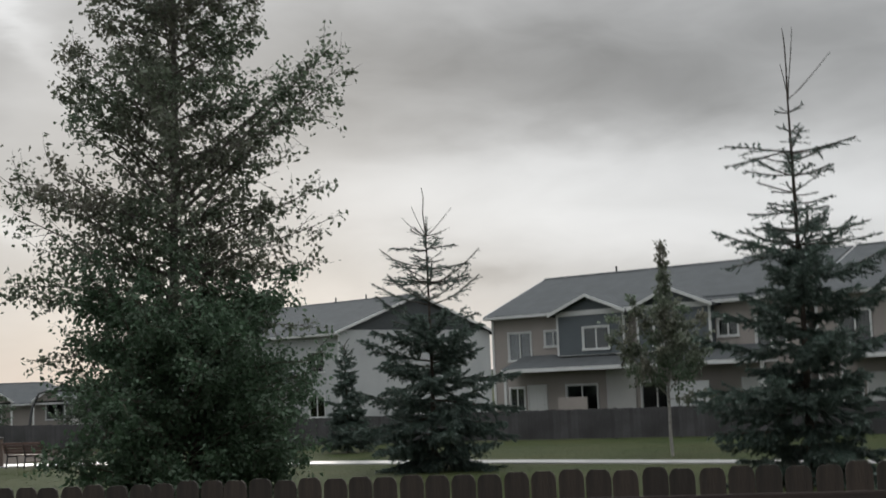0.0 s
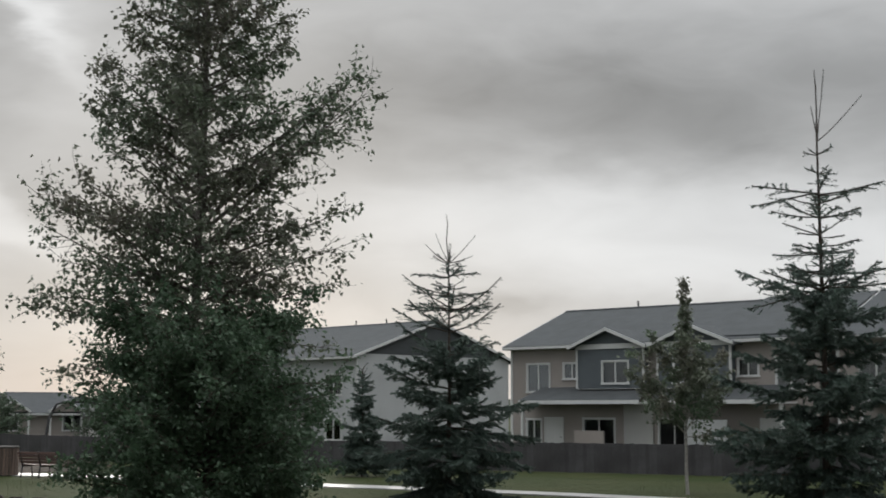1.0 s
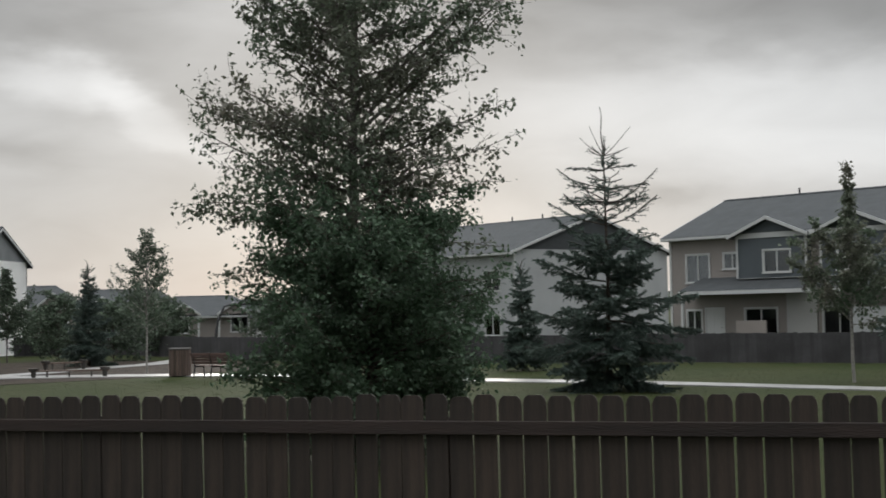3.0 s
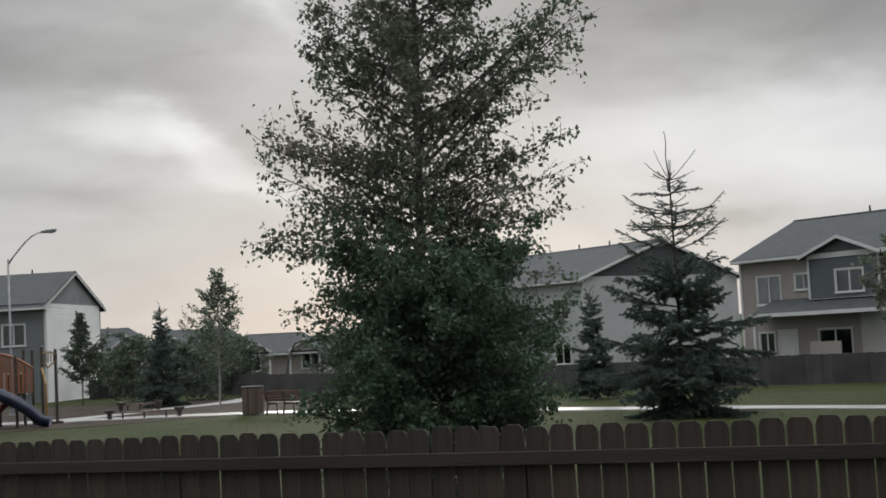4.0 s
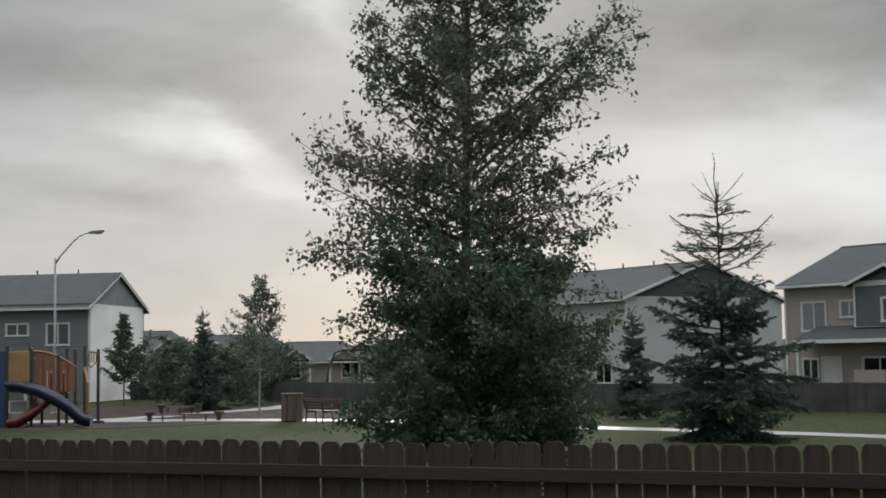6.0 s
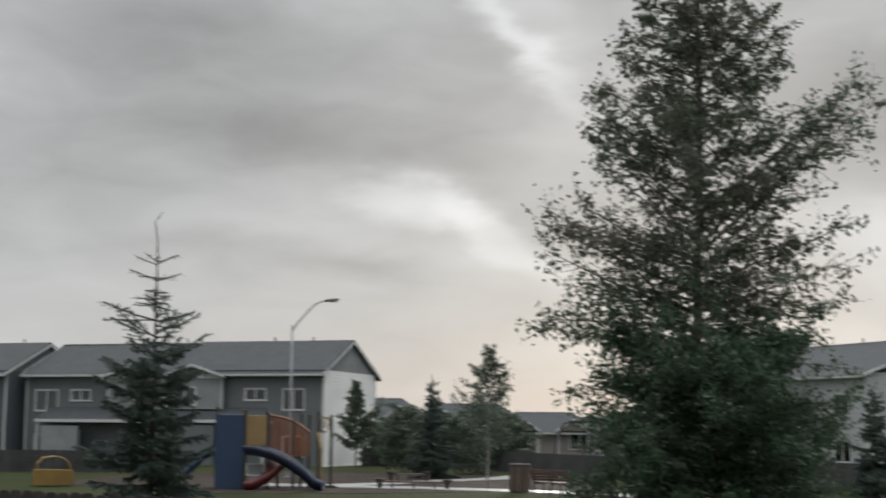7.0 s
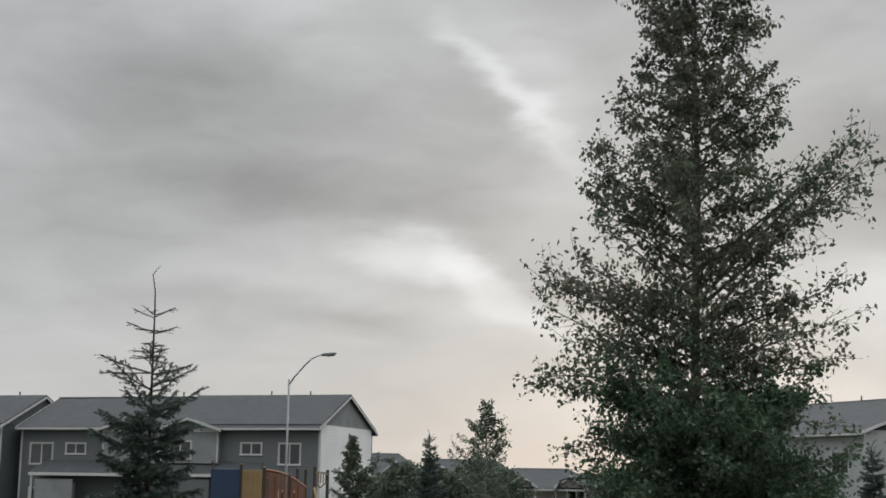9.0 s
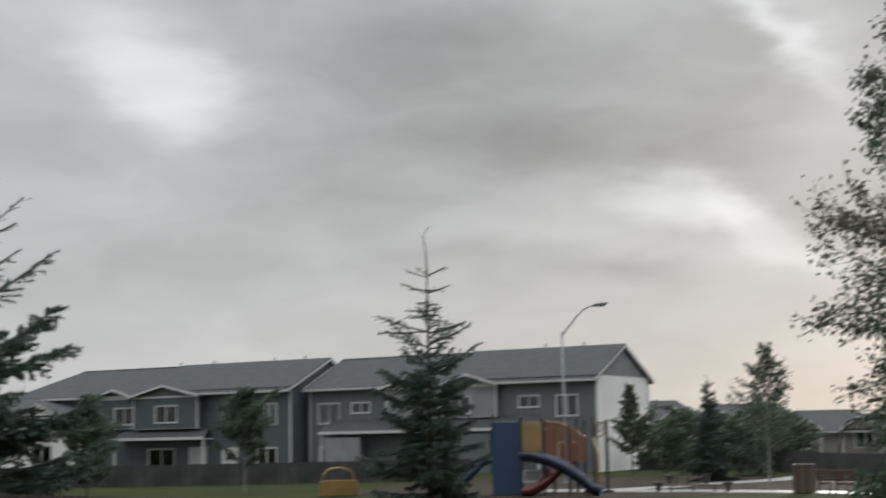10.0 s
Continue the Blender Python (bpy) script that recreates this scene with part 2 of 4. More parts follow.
SHINGLE_GABLE = shader("gable_shingle", (0.235, 0.25, 0.26), 0.75, spots=0.15, scale=1.0, fine=20, bump=0.1)
WHITE = shader("white_trim", (0.5, 0.51, 0.51), 0.5, spots=0.06, scale=1.0, fine=20, bump=0.05)
GREY = shader("grey_siding", (0.118, 0.133, 0.140), 0.6, spots=0.08, scale=0.6, fine=12, bump=0.05)
SLATE = shader("slate_siding", (0.070, 0.085, 0.097), 0.6, spots=0.08, scale=0.6, fine=12, bump=0.05)
TAUPE = shader("taupe_siding", (0.25, 0.225, 0.21), 0.6, spots=0.08, scale=0.6, fine=12, bump=0.05)
PALE = shader("pale_grey_siding", (0.37, 0.385, 0.39), 0.6, spots=0.08, scale=0.6, fine=12, bump=0.05)
CREAM = shader("cream_siding", (0.38, 0.38, 0.37), 0.55, spots=0.06, scale=0.6, fine=12, bump=0.05)
SIDINGWHITE = shader("white_siding", (0.85, 0.85, 0.84), 0.5, spots=0.06, scale=0.6, fine=12, bump=0.05)
BARK = shader("birch_bark", (0.1, 0.09, 0.08), 0.8, spots=0.4, scale=5, fine=30, streak=(1, 1, 3), tone=(0.06, 0.05, 0.045), bump=0.4)
PALEBARK = shader("pale_birch_bark", (0.30, 0.29, 0.27), 0.75, spots=0.3, scale=6, fine=30, streak=(1, 1, 4), tone=(0.14, 0.13, 0.12), bump=0.3)
DARKBARK = shader("spruce_bark", (0.060, 0.045, 0.035), 0.9, spots=0.4, scale=6, fine=40, bump=0.6)
LEAF = shader("birch_leaf", (0.080, 0.118, 0.075), 0.5, spots=0.2, scale=0.6, per_island=0.3, bump=0, trans=0.45, tone=(0.115, 0.108, 0.085))
SHRUBLEAF = shader("shrub_leaf", (0.062, 0.108, 0.062), 0.6, spots=0.25, scale=0.8, per_island=0.25, bump=0, trans=0.4)
NEEDLE = shader("spruce_needle", (0.082, 0.118, 0.100), 0.6, spots=0.25, scale=1.0, per_island=0.35, bump=0, trans=0.3)
FARLEAF = shader("far_foliage", (0.085, 0.120, 0.080), 0.6, spots=0.3, scale=0.5, per_island=0.4, bump=0, trans=0.35)
FARWOOD = shader("far_woods", (0.050, 0.062, 0.048), 0.9, spots=0.35, scale=0.06, fine=0.6, bump=0.0, spec=0.1)
STEEL = shader("galvanised_steel", (0.20, 0.21, 0.22), 0.5, metal=0.5, spots=0.12, scale=2, fine=30, bump=0.05)

# ---------------------------------------------------------------- ground
def ground_sheet():
    g = Mesh()
    g.add([(-2500, -2500, 0), (2500, -2500, 0), (2500, 2500, 0), (-2500, 2500, 0)], [(0, 1, 2, 3)])
    tagged(part("ground", g, GRASS), "flat lawn of mown green grass, dull and damp", "ground", kind="structure")


ground_sheet()


def ribbon(centre, width, z0, z1, end=None):
    """A slab that follows a line of points, its width going over to end."""
    m = Mesh()
    pts = [Vector((*p, 0)) for p in centre]
    fine = []
    for i in range(len(pts) - 1):
        a, b = pts[max(i - 1, 0)], pts[min(i + 2, len(pts) - 1)]
        for k in range(6):
            t = k / 6
            p, q = pts[i], pts[i + 1]
            fine.append(0.5 * ((2 * p) + (q - a) * t + (2 * a - 5 * p + 4 * q - b) * t * t + (3 * p - a - 3 * q + b) * t ** 3))
    fine.append(pts[-1])
    verts, faces = [], []
    for i, p in enumerate(fine):
        d = (fine[min(i + 1, len(fine) - 1)] - fine[max(i - 1, 0)]).normalized()
        s = Vector((d.y, -d.x, 0)) * (width + ((end or width) - width) * i / (len(fine) - 1)) / 2
        verts += [p - s + Vector((0, 0, z0)), p + s + Vector((0, 0, z0)), p + s + Vector((0, 0, z1)), p - s + Vector((0, 0, z1))]
    for i in range(len(fine) - 1):
        for k in range(4):
            a, b = i * 4 + k, i * 4 + (k + 1) % 4
            faces.append((a, b, b + 4, a + 4))
    n = (len(fine) - 1) * 4
    faces += [(3, 2, 1, 0), (n, n + 1, n + 2, n + 3)]
    return m.add(verts, faces)


def patch(name, centre, radii, seed, mat, label, category, z):
    rng = random.Random(seed)
    loop = []
    for k in range(48):
        a = k * math.tau / 48
        r = 1 + 0.06 * math.sin(3 * a + seed) + 0.03 * rng.uniform(-1, 1)
        loop.append((centre[0] + radii[0] * r * math.cos(a), centre[1] + radii[1] * r * math.sin(a), -0.02))
    m = Mesh()
    m.prism(loop, (0, 0, z + 0.02))
    tagged(part(name, m, mat), label, category, kind="structure")


patch("playground_surface", (2.6, 62.2), (11.5, 12.3), 2, SOIL, "dark wood-chip mulch under the play equipment", "mulch", 0.012)
FARPATH = [(1.6, 56.4), (4.5, 59.0), (7.4, 62.5), (10.2, 65.5), (12.4, 70.0)]
tagged(part("pavement", ribbon(FARPATH, 1.5, -0.05, 0.022), WET), "wet concrete footpath leading to the far houses", "path", kind="structure")
PATH = [(30.0, 14.0), (25.0, 24.0), (22.2, 30.0), (19.3, 36.0), (14.8, 43.5), (11.8, 49.6), (8.0, 53.0), (4.5, 55.0), (1.6, 56.4), (-0.8, 57.4)]
tagged(part("pavement", ribbon(PATH, 0.75, -0.05, 0.03, 2.5), WET), "wet concrete footpath shining with sky light", "path", kind="structure")

# ---------------------------------------------------------------- near fence
F0, FD = Vector((0.302, 9.711, 0)), Vector((0.741, -0.672, 0))
FTOP = 1.745


def near_fence():
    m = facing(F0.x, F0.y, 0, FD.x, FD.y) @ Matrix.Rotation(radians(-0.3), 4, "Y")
    fence = thing("wooden_fence", m, "dark stained cedar picket fence with dog-eared boards and a horizontal rail", "fence")
    w, t = 0.1335, 0.016
    board = Mesh()
    z1 = FTOP
    loop = [(-w / 2, 0, 0.04), (w / 2, 0, 0.04), (w / 2, 0, z1 - 0.045), (w / 2 - 0.009, 0, z1 - 0.016), (w / 2 - 0.028, 0, z1), (-w / 2 + 0.028, 0, z1),
            (-w / 2 + 0.009, 0, z1 - 0.016), (-w / 2, 0, z1 - 0.045)]
    board.prism(loop, (0, t, 0))
    me = made("picket", board, FENCE)
    rng = random.Random(4)
    x = -11.0
    while x < 10.5:
        part("picket", me, None, fence, m=pose(x + rng.uniform(-0.0025, 0.0025), 0, rng.uniform(-0.010, 0.008), 0, rng.uniform(-0.16, 0.16), 0))
        x += 0.146
    for z in (1.565, 0.40):
        r = Mesh()
        r.box(-11.1, 10.6, -0.04, -0.002, z - 0.038, z + 0.038)
        part("rail", r, RAIL, fence, bevel=0.004)
    for px in (-11.0, -8.6, -6.2, -3.8, -1.4, 1.0, 3.4, 5.8, 8.2):
        p = Mesh()
        p.box(px - 0.045, px + 0.045, 0.02, 0.11, -0.3, 1.62)
        part("post", p, RAIL, fence, bevel=0.004)


near_fence()

# ---------------------------------------------------------------- houses
def glass_material():
    """Clear window glass: most light goes through, the rest is mirrored, more so at a glancing angle."""
    mat = bpy.data.materials.new("window_glass")
    mat.use_nodes = True
    N, L = mat.node_tree.nodes, mat.node_tree.links
    N.remove(N["Principled BSDF"])
    clear, shine, mix, fr = N.new("ShaderNodeBsdfTransparent"), N.new("ShaderNodeBsdfGlossy"), N.new("ShaderNodeMixShader"), N.new("ShaderNodeFresnel")
    clear.inputs["Color"].default_value = (0.62, 0.66, 0.68, 1)
    shine.inputs["Roughness"].default_value = 0.04
    fr.inputs["IOR"].default_value = 1.6
    L.new(fr.outputs[0], mix.inputs[0])
    L.new(clear.outputs[0], mix.inputs[1])
    L.new(shine.outputs[0], mix.inputs[2])
    L.new(mix.outputs[0], N["Material Output"].inputs["Surface"])
    return mat


PANE = glass_material()
# cloth of a real curtain, and the pale tone imitating reflections in other windows
CURTAIN = shader("curtain_and_reflection", (0.34, 0.31, 0.28), 0.9, spots=0.15, scale=3, fine=30, streak=(8, 8, 0.3), bump=0.2)


def clad_wall(name, parent, m, length, z0, z1, openings, mat, thick=0.16, lap=0.19, lip=0.017, gable=None, gable_mat=None):
    """A wall with real openings, clad in overlapping boards. It faces its own -y; gable: the height of a peak over its middle."""
    w = Mesh()
    xs = sorted({0.0, length, *[v for o in openings for v in o[:2]]})
    zs = sorted({z0, z1, *[v for o in openings for v in o[2:4]]})
    for i in range(len(xs) - 1):
        for k in range(len(zs) - 1):
            cx, cz = (xs[i] + xs[i + 1]) / 2, (zs[k] + zs[k + 1]) / 2
            if any(o[0] < cx < o[1] and o[2] < cz < o[3] for o in openings):
                continue
            w.box(xs[i], xs[i + 1], 0.02, thick, zs[k], zs[k + 1])
            a = zs[k]
            while a < zs[k + 1] - 1e-6:
                row = math.floor(a / lap + 1e-6)
                b = min((row + 1) * lap, zs[k + 1])
                f0, f1 = 1 - (a / lap - row), 1 - (b / lap - row)
                y0, y1 = 0.02 - lip * f0, 0.02 - lip * f1
                w.add([(xs[i], y0, a), (xs[i + 1], y0, a), (xs[i + 1], y1, b), (xs[i], y1, b), (xs[i], 0.02, a), (xs[i + 1], 0.02, a)],
                      [(0, 1, 2, 3), (4, 5, 1, 0)])
                a = b
    if gable:
        w.prism([(0, 0.0, z1), (length, 0.0, z1), (length / 2, 0.0, gable)], (0, thick, 0), 1)
    return part(name, w, [mat, gable_mat or mat], parent, m=m)


def window(parent, m, x0, x1, z0, z1, split=2, drape=False, trim=0.075):
    """A white window: casing proud of the boards, sashes, panes, a sill."""
    f = Mesh()
    t = trim
    f.box(x0 - t, x1 + t, -0.035, 0.05, z1, z1 + t)
    f.box(x0 - t - 0.03, x1 + t + 0.03, -0.055, 0.05, z0 - t, z0)
    f.box(x0 - t, x0, -0.035, 0.05, z0, z1)
    f.box(x1, x1 + t, -0.035, 0.05, z0, z1)
    n = split
    for i in range(n):
        a, b = x0 + (x1 - x0) * i / n, x0 + (x1 - x0) * (i + 1) / n
        s = 0.035
        f.box(a, a + s, 0.0, 0.06, z0, z1)
        f.box(b - s, b, 0.0, 0.06, z0, z1)
        f.box(a + s, b - s, 0.0, 0.06, z0, z0 + s)
        f.box(a + s, b - s, 0.0, 0.06, z1 - s, z1)
    ob = part("window", f, WHITE, parent, "white-framed window", m=m)
    for i in range(n):
        a, b = x0 + (x1 - x0) * i / n, x0 + (x1 - x0) * (i + 1) / n
        p = Mesh()
        p.box(a + 0.035, b - 0.035, 0.028, 0.034, z0 + 0.035, z1 - 0.035)
        part("pane", p, PANE, ob).visible_shadow = False
    # pale strips behind the glass; mostly added to imitate reflections on the panes
    if drape:
        c = Mesh()
        for k in range(14):
            a = x0 + (x1 - x0) * k / 14
            if k in (5, 6, 7):
                continue
            c.box(a, a + (x1 - x0) / 14 * 0.8, 0.12 + 0.02 * (k % 2), 0.125 + 0.02 * (k % 2), z0 + 0.03, z1 - 0.02)
        part("curtain", c, CURTAIN, ob, "pale curtain strips, in most windows standing in for pane reflections")
    return ob


def door(parent, m, x0, x1, z0, z1, mat):
    d = Mesh()
    d.box(x0 - 0.08, x0, -0.03, 0.06, z0, z1 + 0.08, 1)
    d.box(x1, x1 + 0.08, -0.03, 0.06, z0, z1 + 0.08, 1)
    d.box(x0, x1, -0.03, 0.06, z1, z1 + 0.08, 1)
    d.box(x0, x1, 0.01, 0.055, z0, z1)
    w = x1 - x0
    for zz in ((0.1, 0.44), (0.52, 0.93)):
        for xx in ((0.12, 0.46), (0.54, 0.88)):
            d.box(x0 + w * xx[0], x0 + w * xx[1], 0.0, 0.01, z0 + (z1 - z0) * zz[0], z0 + (z1 - z0) * zz[1])
    ob = part("door", d, [mat, WHITE], parent, "panelled white house door", m=m)
    k = Mesh()
    k.lathe([(0.0, -0.02), (0.035, 0.0), (0.03, 0.03), (0.0, 0.05)], 8, m=pose(x1 - 0.08, -0.02, z0 + 0.95, 90))
    part("door_knob", k, STEEL, ob, "metal knob")
    return ob


def slab(mesh, a, b, c, d, t, slot=0):
    """A sloping plate: four corners of its top, thickness t straight down."""
    mesh.prism([a, b, c, d], (0, 0, -t), slot)


def gable_roof(parent, x0, x1, y0, y1, eave, ridge, over=0.45, end0=0.25, end1=0.2, hip=0.0, hip1=0.0):
    """Two slopes along x, white boards under the eaves and up the ends."""
    mid, slope = (y0 + y1) / 2, (ridge - eave) / ((y1 - y0) / 2)
    lo = eave - over * slope
    r = Mesh()
    rx, rx1 = x0 - end0 + hip, x1 + end1 - hip1
    slab(r, (x0 - end0, y0 - over, lo), (x1 + end1, y0 - over, lo), (rx1, mid, ridge), (rx, mid, ridge), 0.16)
    slab(r, (x1 + end1, y1 + over, lo), (x0 - end0, y1 + over, lo), (rx, mid, ridge), (rx1, mid, ridge), 0.16)
    if hip:
        r.prism([(x0 - end0, y1 + over, lo), (x0 - end0, y0 - over, lo), (rx, mid, ridge)], (0, 0, -0.16))
    if hip1:
        r.prism([(x1 + end1, y0 - over, lo), (x1 + end1, y1 + over, lo), (rx1, mid, ridge)], (0, 0, -0.16))
    r.prism([(rx, mid - 0.15, ridge - 0.02), (rx, mid, ridge + 0.045), (rx, mid + 0.15, ridge - 0.02)], (rx1 - rx, 0, 0))
    roof = part("roof", r, ROOF, parent, "dark grey shingle roof")
    for name, y in (("fascia", y0 - over), ("fascia", y1 + over)):
        f = Mesh()
        f.box(x0 - end0, x1 + end1, y - 0.02, y + 0.02, lo - 0.155, lo - 0.03)
        f.box(x0 - end0, x1 + end1, min(y, y0 if y < mid else y1), max(y, y0 if y < mid else y1), lo - 0.175, lo - 0.155)
        part(name, f, WHITE, roof, "white eaves board")
    for x in [q for q, h in ((x0 - end0, hip), (x1 + end1, hip1)) if not h]:
        f = Mesh()
        for s in (-1, 1):
            yy = mid + s * ((y1 - y0) / 2 + over)
            f.prism([(x - 0.02, yy, lo - 0.15), (x - 0.02, mid, ridge - 0.15), (x - 0.02, mid, ridge + 0.01), (x - 0.02, yy, lo + 0.01)], (0.04, 0, 0))
        part("rake_board", f, WHITE, roof, "white board up the gable's edge")
    return roof


def vent(roof, x, y, z, h=0.35):
    v = Mesh()
    v.lathe([(0.05, z - 0.2), (0.05, z + h), (0.0, z + h)], 8, m=pose(x, y, 0))
    part("vent_pipe", v, DARKFENCE, roof, "dark vent pipe")


def bay(parent, x0, x1, depth, z0, z1, eave, peak, win, mat, side, low):
    """A shallow bay on the upper floor under a gable of its own."""
    clad_wall("bay_wall", parent, pose(x0, -depth, 0), x1 - x0, z0, z1, [(win[0] - x0, win[1] - x0, win[2], win[3])], mat)
    for x, rz, y in ((x0, -90, 0.0), (x1, 90, -depth)):
        clad_wall("bay_wall", parent, pose(x, y, 0, 0, 0, rz), depth, z0, z1, [], mat)
    under = Mesh()
    under.box(x0, x1, -depth, 0.0, z0 - 0.02, z0)
    part("bay_floor", under, WHITE, parent)
    for x in (x0, x1):
        t = Mesh()
        t.box(x - 0.05, x + 0.05, -depth - 0.035, -depth + 0.06, z0, z1)
        part("corner_board", t, WHITE, parent, "white corner board")
    window(parent, pose(0, -depth, 0), *win)
    o, mid = 0.35, (x0 + x1) / 2
    g = Mesh()
    f0, back = -depth - 0.35, 2.9
    slope = (peak - eave) / ((x1 - x0) / 2 + o)
    slab(g, (x0 - o, back, eave), (x0 - o, f0, eave), (mid, f0, peak), (mid, back, peak), 0.12)
    slab(g, (x1 + o, f0, eave), (x1 + o, back, eave), (mid, back, peak), (mid, f0, peak), 0.12)
    gr = part("gable_roof", g, ROOF, parent, "small shingled gable")
    tri = Mesh()
    tri.prism([(x0, -depth, z1), (x1, -depth, z1), (mid, -depth, peak - 0.12)], (0, 0.1, 0))
    part("gable_wall", tri, side, gr)
    b = Mesh()
    for s, xe in ((-1, x0 - o), (1, x1 + o)):
        b.prism([(xe, f0 - 0.03, eave - 0.14), (mid, f0 - 0.03, peak - 0.14), (mid, f0 - 0.03, peak + 0.01), (xe, f0 - 0.03, eave + 0.01)], (0, 0.035, 0))
    b.box(x0 - 0.05, x1 + 0.05, -depth - 0.05, -depth, z1 - 0.1, z1 + 0.03)
    part("rake_board", b, WHITE, gr, "white gable trim")


def porch(parent, x0, x1, out, top, eave, posts=()):
    r = Mesh()
    slab(r, (x0, -out, eave), (x1, -out, eave), (x1 - 0.5, 0.0, top), (x0 + 0.5, 0.0, top), 0.12)
    r.prism([(x0, -out, eave - 0.12), (x0 + 0.5, 0, top - 0.12), (x0, 0, eave - 0.12)], (0.01, 0, 0))
    pr = part("porch_roof", r, ROOF, parent, "lean-to shingle porch roof")
    f = Mesh()
    f.box(x0, x1, -out - 0.02, -out + 0.02, eave - 0.19, eave - 0.01)
    f.box(x0 - 0.02, x0 + 0.02, -out + 0.02, 0, eave - 0.19, eave - 0.1)
    f.box(x1 - 0.02, x1 + 0.02, -out + 0.02, 0, eave - 0.19, eave - 0.1)
    part("fascia", f, WHITE, pr, "white eaves board")
    for x in posts:
        p = Mesh()
        p.box(x - 0.07, x + 0.07, -out + 0.08, -out + 0.22, 0, eave - 0.13)
        part("porch_post", p, WHITE, parent, "white porch post", bevel=0.01)


def townhouse(label, x, y, ux, uy, length, depth, windows, doors, bays, porches, main, baymat, endmat, gablemat, eave=5.75, ridge=7.7, vents=(), steps=(), drapes=(),
              partitions=(), end_lap=(0.19, 0.017), hip=0.0):
    h = thing("townhouse", facing(x, y, 0, ux, uy), label, "house", "townhouse rows")
    holes = [w[:4] for w in windows] + [d[:4] for d in doors] + [(b[0] + 0.2, b[1] - 0.2, 3.3, 5.2) for b in bays]
    clad_wall("wall", h, pose(0, 0, 0), length, 0.0, eave, holes, main)
    clad_wall("wall", h, pose(length, depth, 0, 0, 0, 180), length, 0.0, eave, [], main)
    if hip:
        clad_wall("wall", h, pose(-hip, 0, 0), hip, 0.0, eave, [], main)
        clad_wall("wall", h, pose(0, depth, 0, 0, 0, 180), hip, 0.0, eave, [], main)
    for m, peak in ((pose(length, 0.16, 0, 0, 0, 90), ridge - 0.15), (pose(-hip, depth - 0.16, 0, 0, 0, -90), None if hip else ridge - 0.15)):
        clad_wall("end_wall", h, m, depth - 0.32, 0.0, eave, [], endmat, lap=end_lap[0], lip=end_lap[1], gable=peak, gable_mat=gablemat)
    fl = Mesh()
    fl.box(0.16, length - 0.16, 0.17, depth - 0.17, 2.75, 2.95)
    fl.box(0.16, length - 0.16, depth * 0.46, depth * 0.48, 0.1, eave)
    part("inner_floor", fl, TAUPE, h)
    roof = gable_roof(h, -hip, length, 0, depth, eave, ridge, hip=hip)
    for vx in vents:
        vent(roof, vx, depth / 2 + 0.3, ridge)
    for x0, x1, lift in steps:
        s = Mesh()
        slab(s, (x0, -0.2, eave + 0.0), (x1, -0.2, eave + 0.0), (x1, depth / 2, ridge + lift), (x0, depth / 2, ridge + lift), 0.1)
        slab(s, (x1, depth + 0.2, eave), (x0, depth + 0.2, eave), (x0, depth / 2, ridge + lift), (x1, depth / 2, ridge + lift), 0.1)
        part("raised_roof", s, ROOF, roof)
    for i, w in enumerate(windows):
        window(h, pose(0, 0, 0), *w, drape=i in drapes)
    for d in doors:
        door(h, pose(0, 0, 0), *d[:4], d[4])
    for b in bays:
        bay(h, *b[:2], b[2], b[3], b[4], b[5], b[6], b[7], baymat, b[8] if len(b) > 8 else gablemat, main)
    for p in porches:
        porch(h, *p)
    for cx in (-hip, length):
        t = Mesh()
        t.box(cx - 0.06, cx + 0.06, -0.035, 0.02, 0, eave - 0.1)
        part("corner_board", t, WHITE, h, "white corner board")
    for x0, x1, yy, top, mat in partitions:
        p = Mesh()
        p.box(x0, x1, yy - 0.06, yy, 0, top)
        part("porch_screen", p, mat, h, "pale boarded porch screen")
    return h


def right_unit(o, s):
    """The openings of one dwelling of the taupe row, from o towards s."""
    def span(a, b):
        return (o + s * a, o + s * b) if s > 0 else (o + s * b, o + s * a)
    win = [(*span(1.02, 2.4), 3.3, 4.66, 2), (*span(3.32, 4.3), 3.92, 4.66, 2), (*span(0.98, 1.86), 0.75, 1.9, 2), (*span(4.5, 6.3), 0.4, 1.95, 2)]
    dr = [(*span(2.15, 3.2), 0.1, 1.96, WHITE)]
    b0, b1 = span(4.45, 8.3)
    w0, w1 = span(5.97, 7.42)
    return win, dr, (b0, b1, 0.45, 3.4, 5.4, 5.42, 6.3, (w0, w1, 3.66, 4.68, 2)), (*span(1.45, 8.6), 1.3, 3.5, 2.85, (o + s * 1.6,))


wa, da, ba, pa = right_unit(0, 1)
wb, db, bb, pb = right_unit(17.4, -1)
wb[3] = (8.85, 10.5, 0.35, 1.98, 2)
# most drapes here are added to lighten the windows as reflections would
townhouse("two-storey taupe townhouse row with slate gabled bays and white trim", 35.8, 62.6, 0.36, -0.93, 17.4, 10, wa + wb, da + db, [ba, bb], [pa, pb], TAUPE, SLATE, TAUPE, SLATE,
          vents=(4.2,), drapes=(0, 1, 2, 4, 5, 6), steps=((11.9, 17.5, 0.15),), partitions=((6.9, 8.55, -0.02, 2.65, CREAM), (10.8, 13.0, -0.9, 1.95, PALE), (4.9, 6.6, -1.25, 1.4, TAUPE)))
# these drapes too are added, their pale colour replacing reflected light
townhouse("two-storey brown-grey townhouse row joined to its neighbour", 42.27, 45.90, 0.36, -0.93, 17.4, 10, wa + wb, da + db, [ba, bb], [pa, pb], TAUPE, SLATE, TAUPE, SLATE,
          vents=(4.2,), drapes=(0, 1, 2, 4, 5), ridge=7.85)
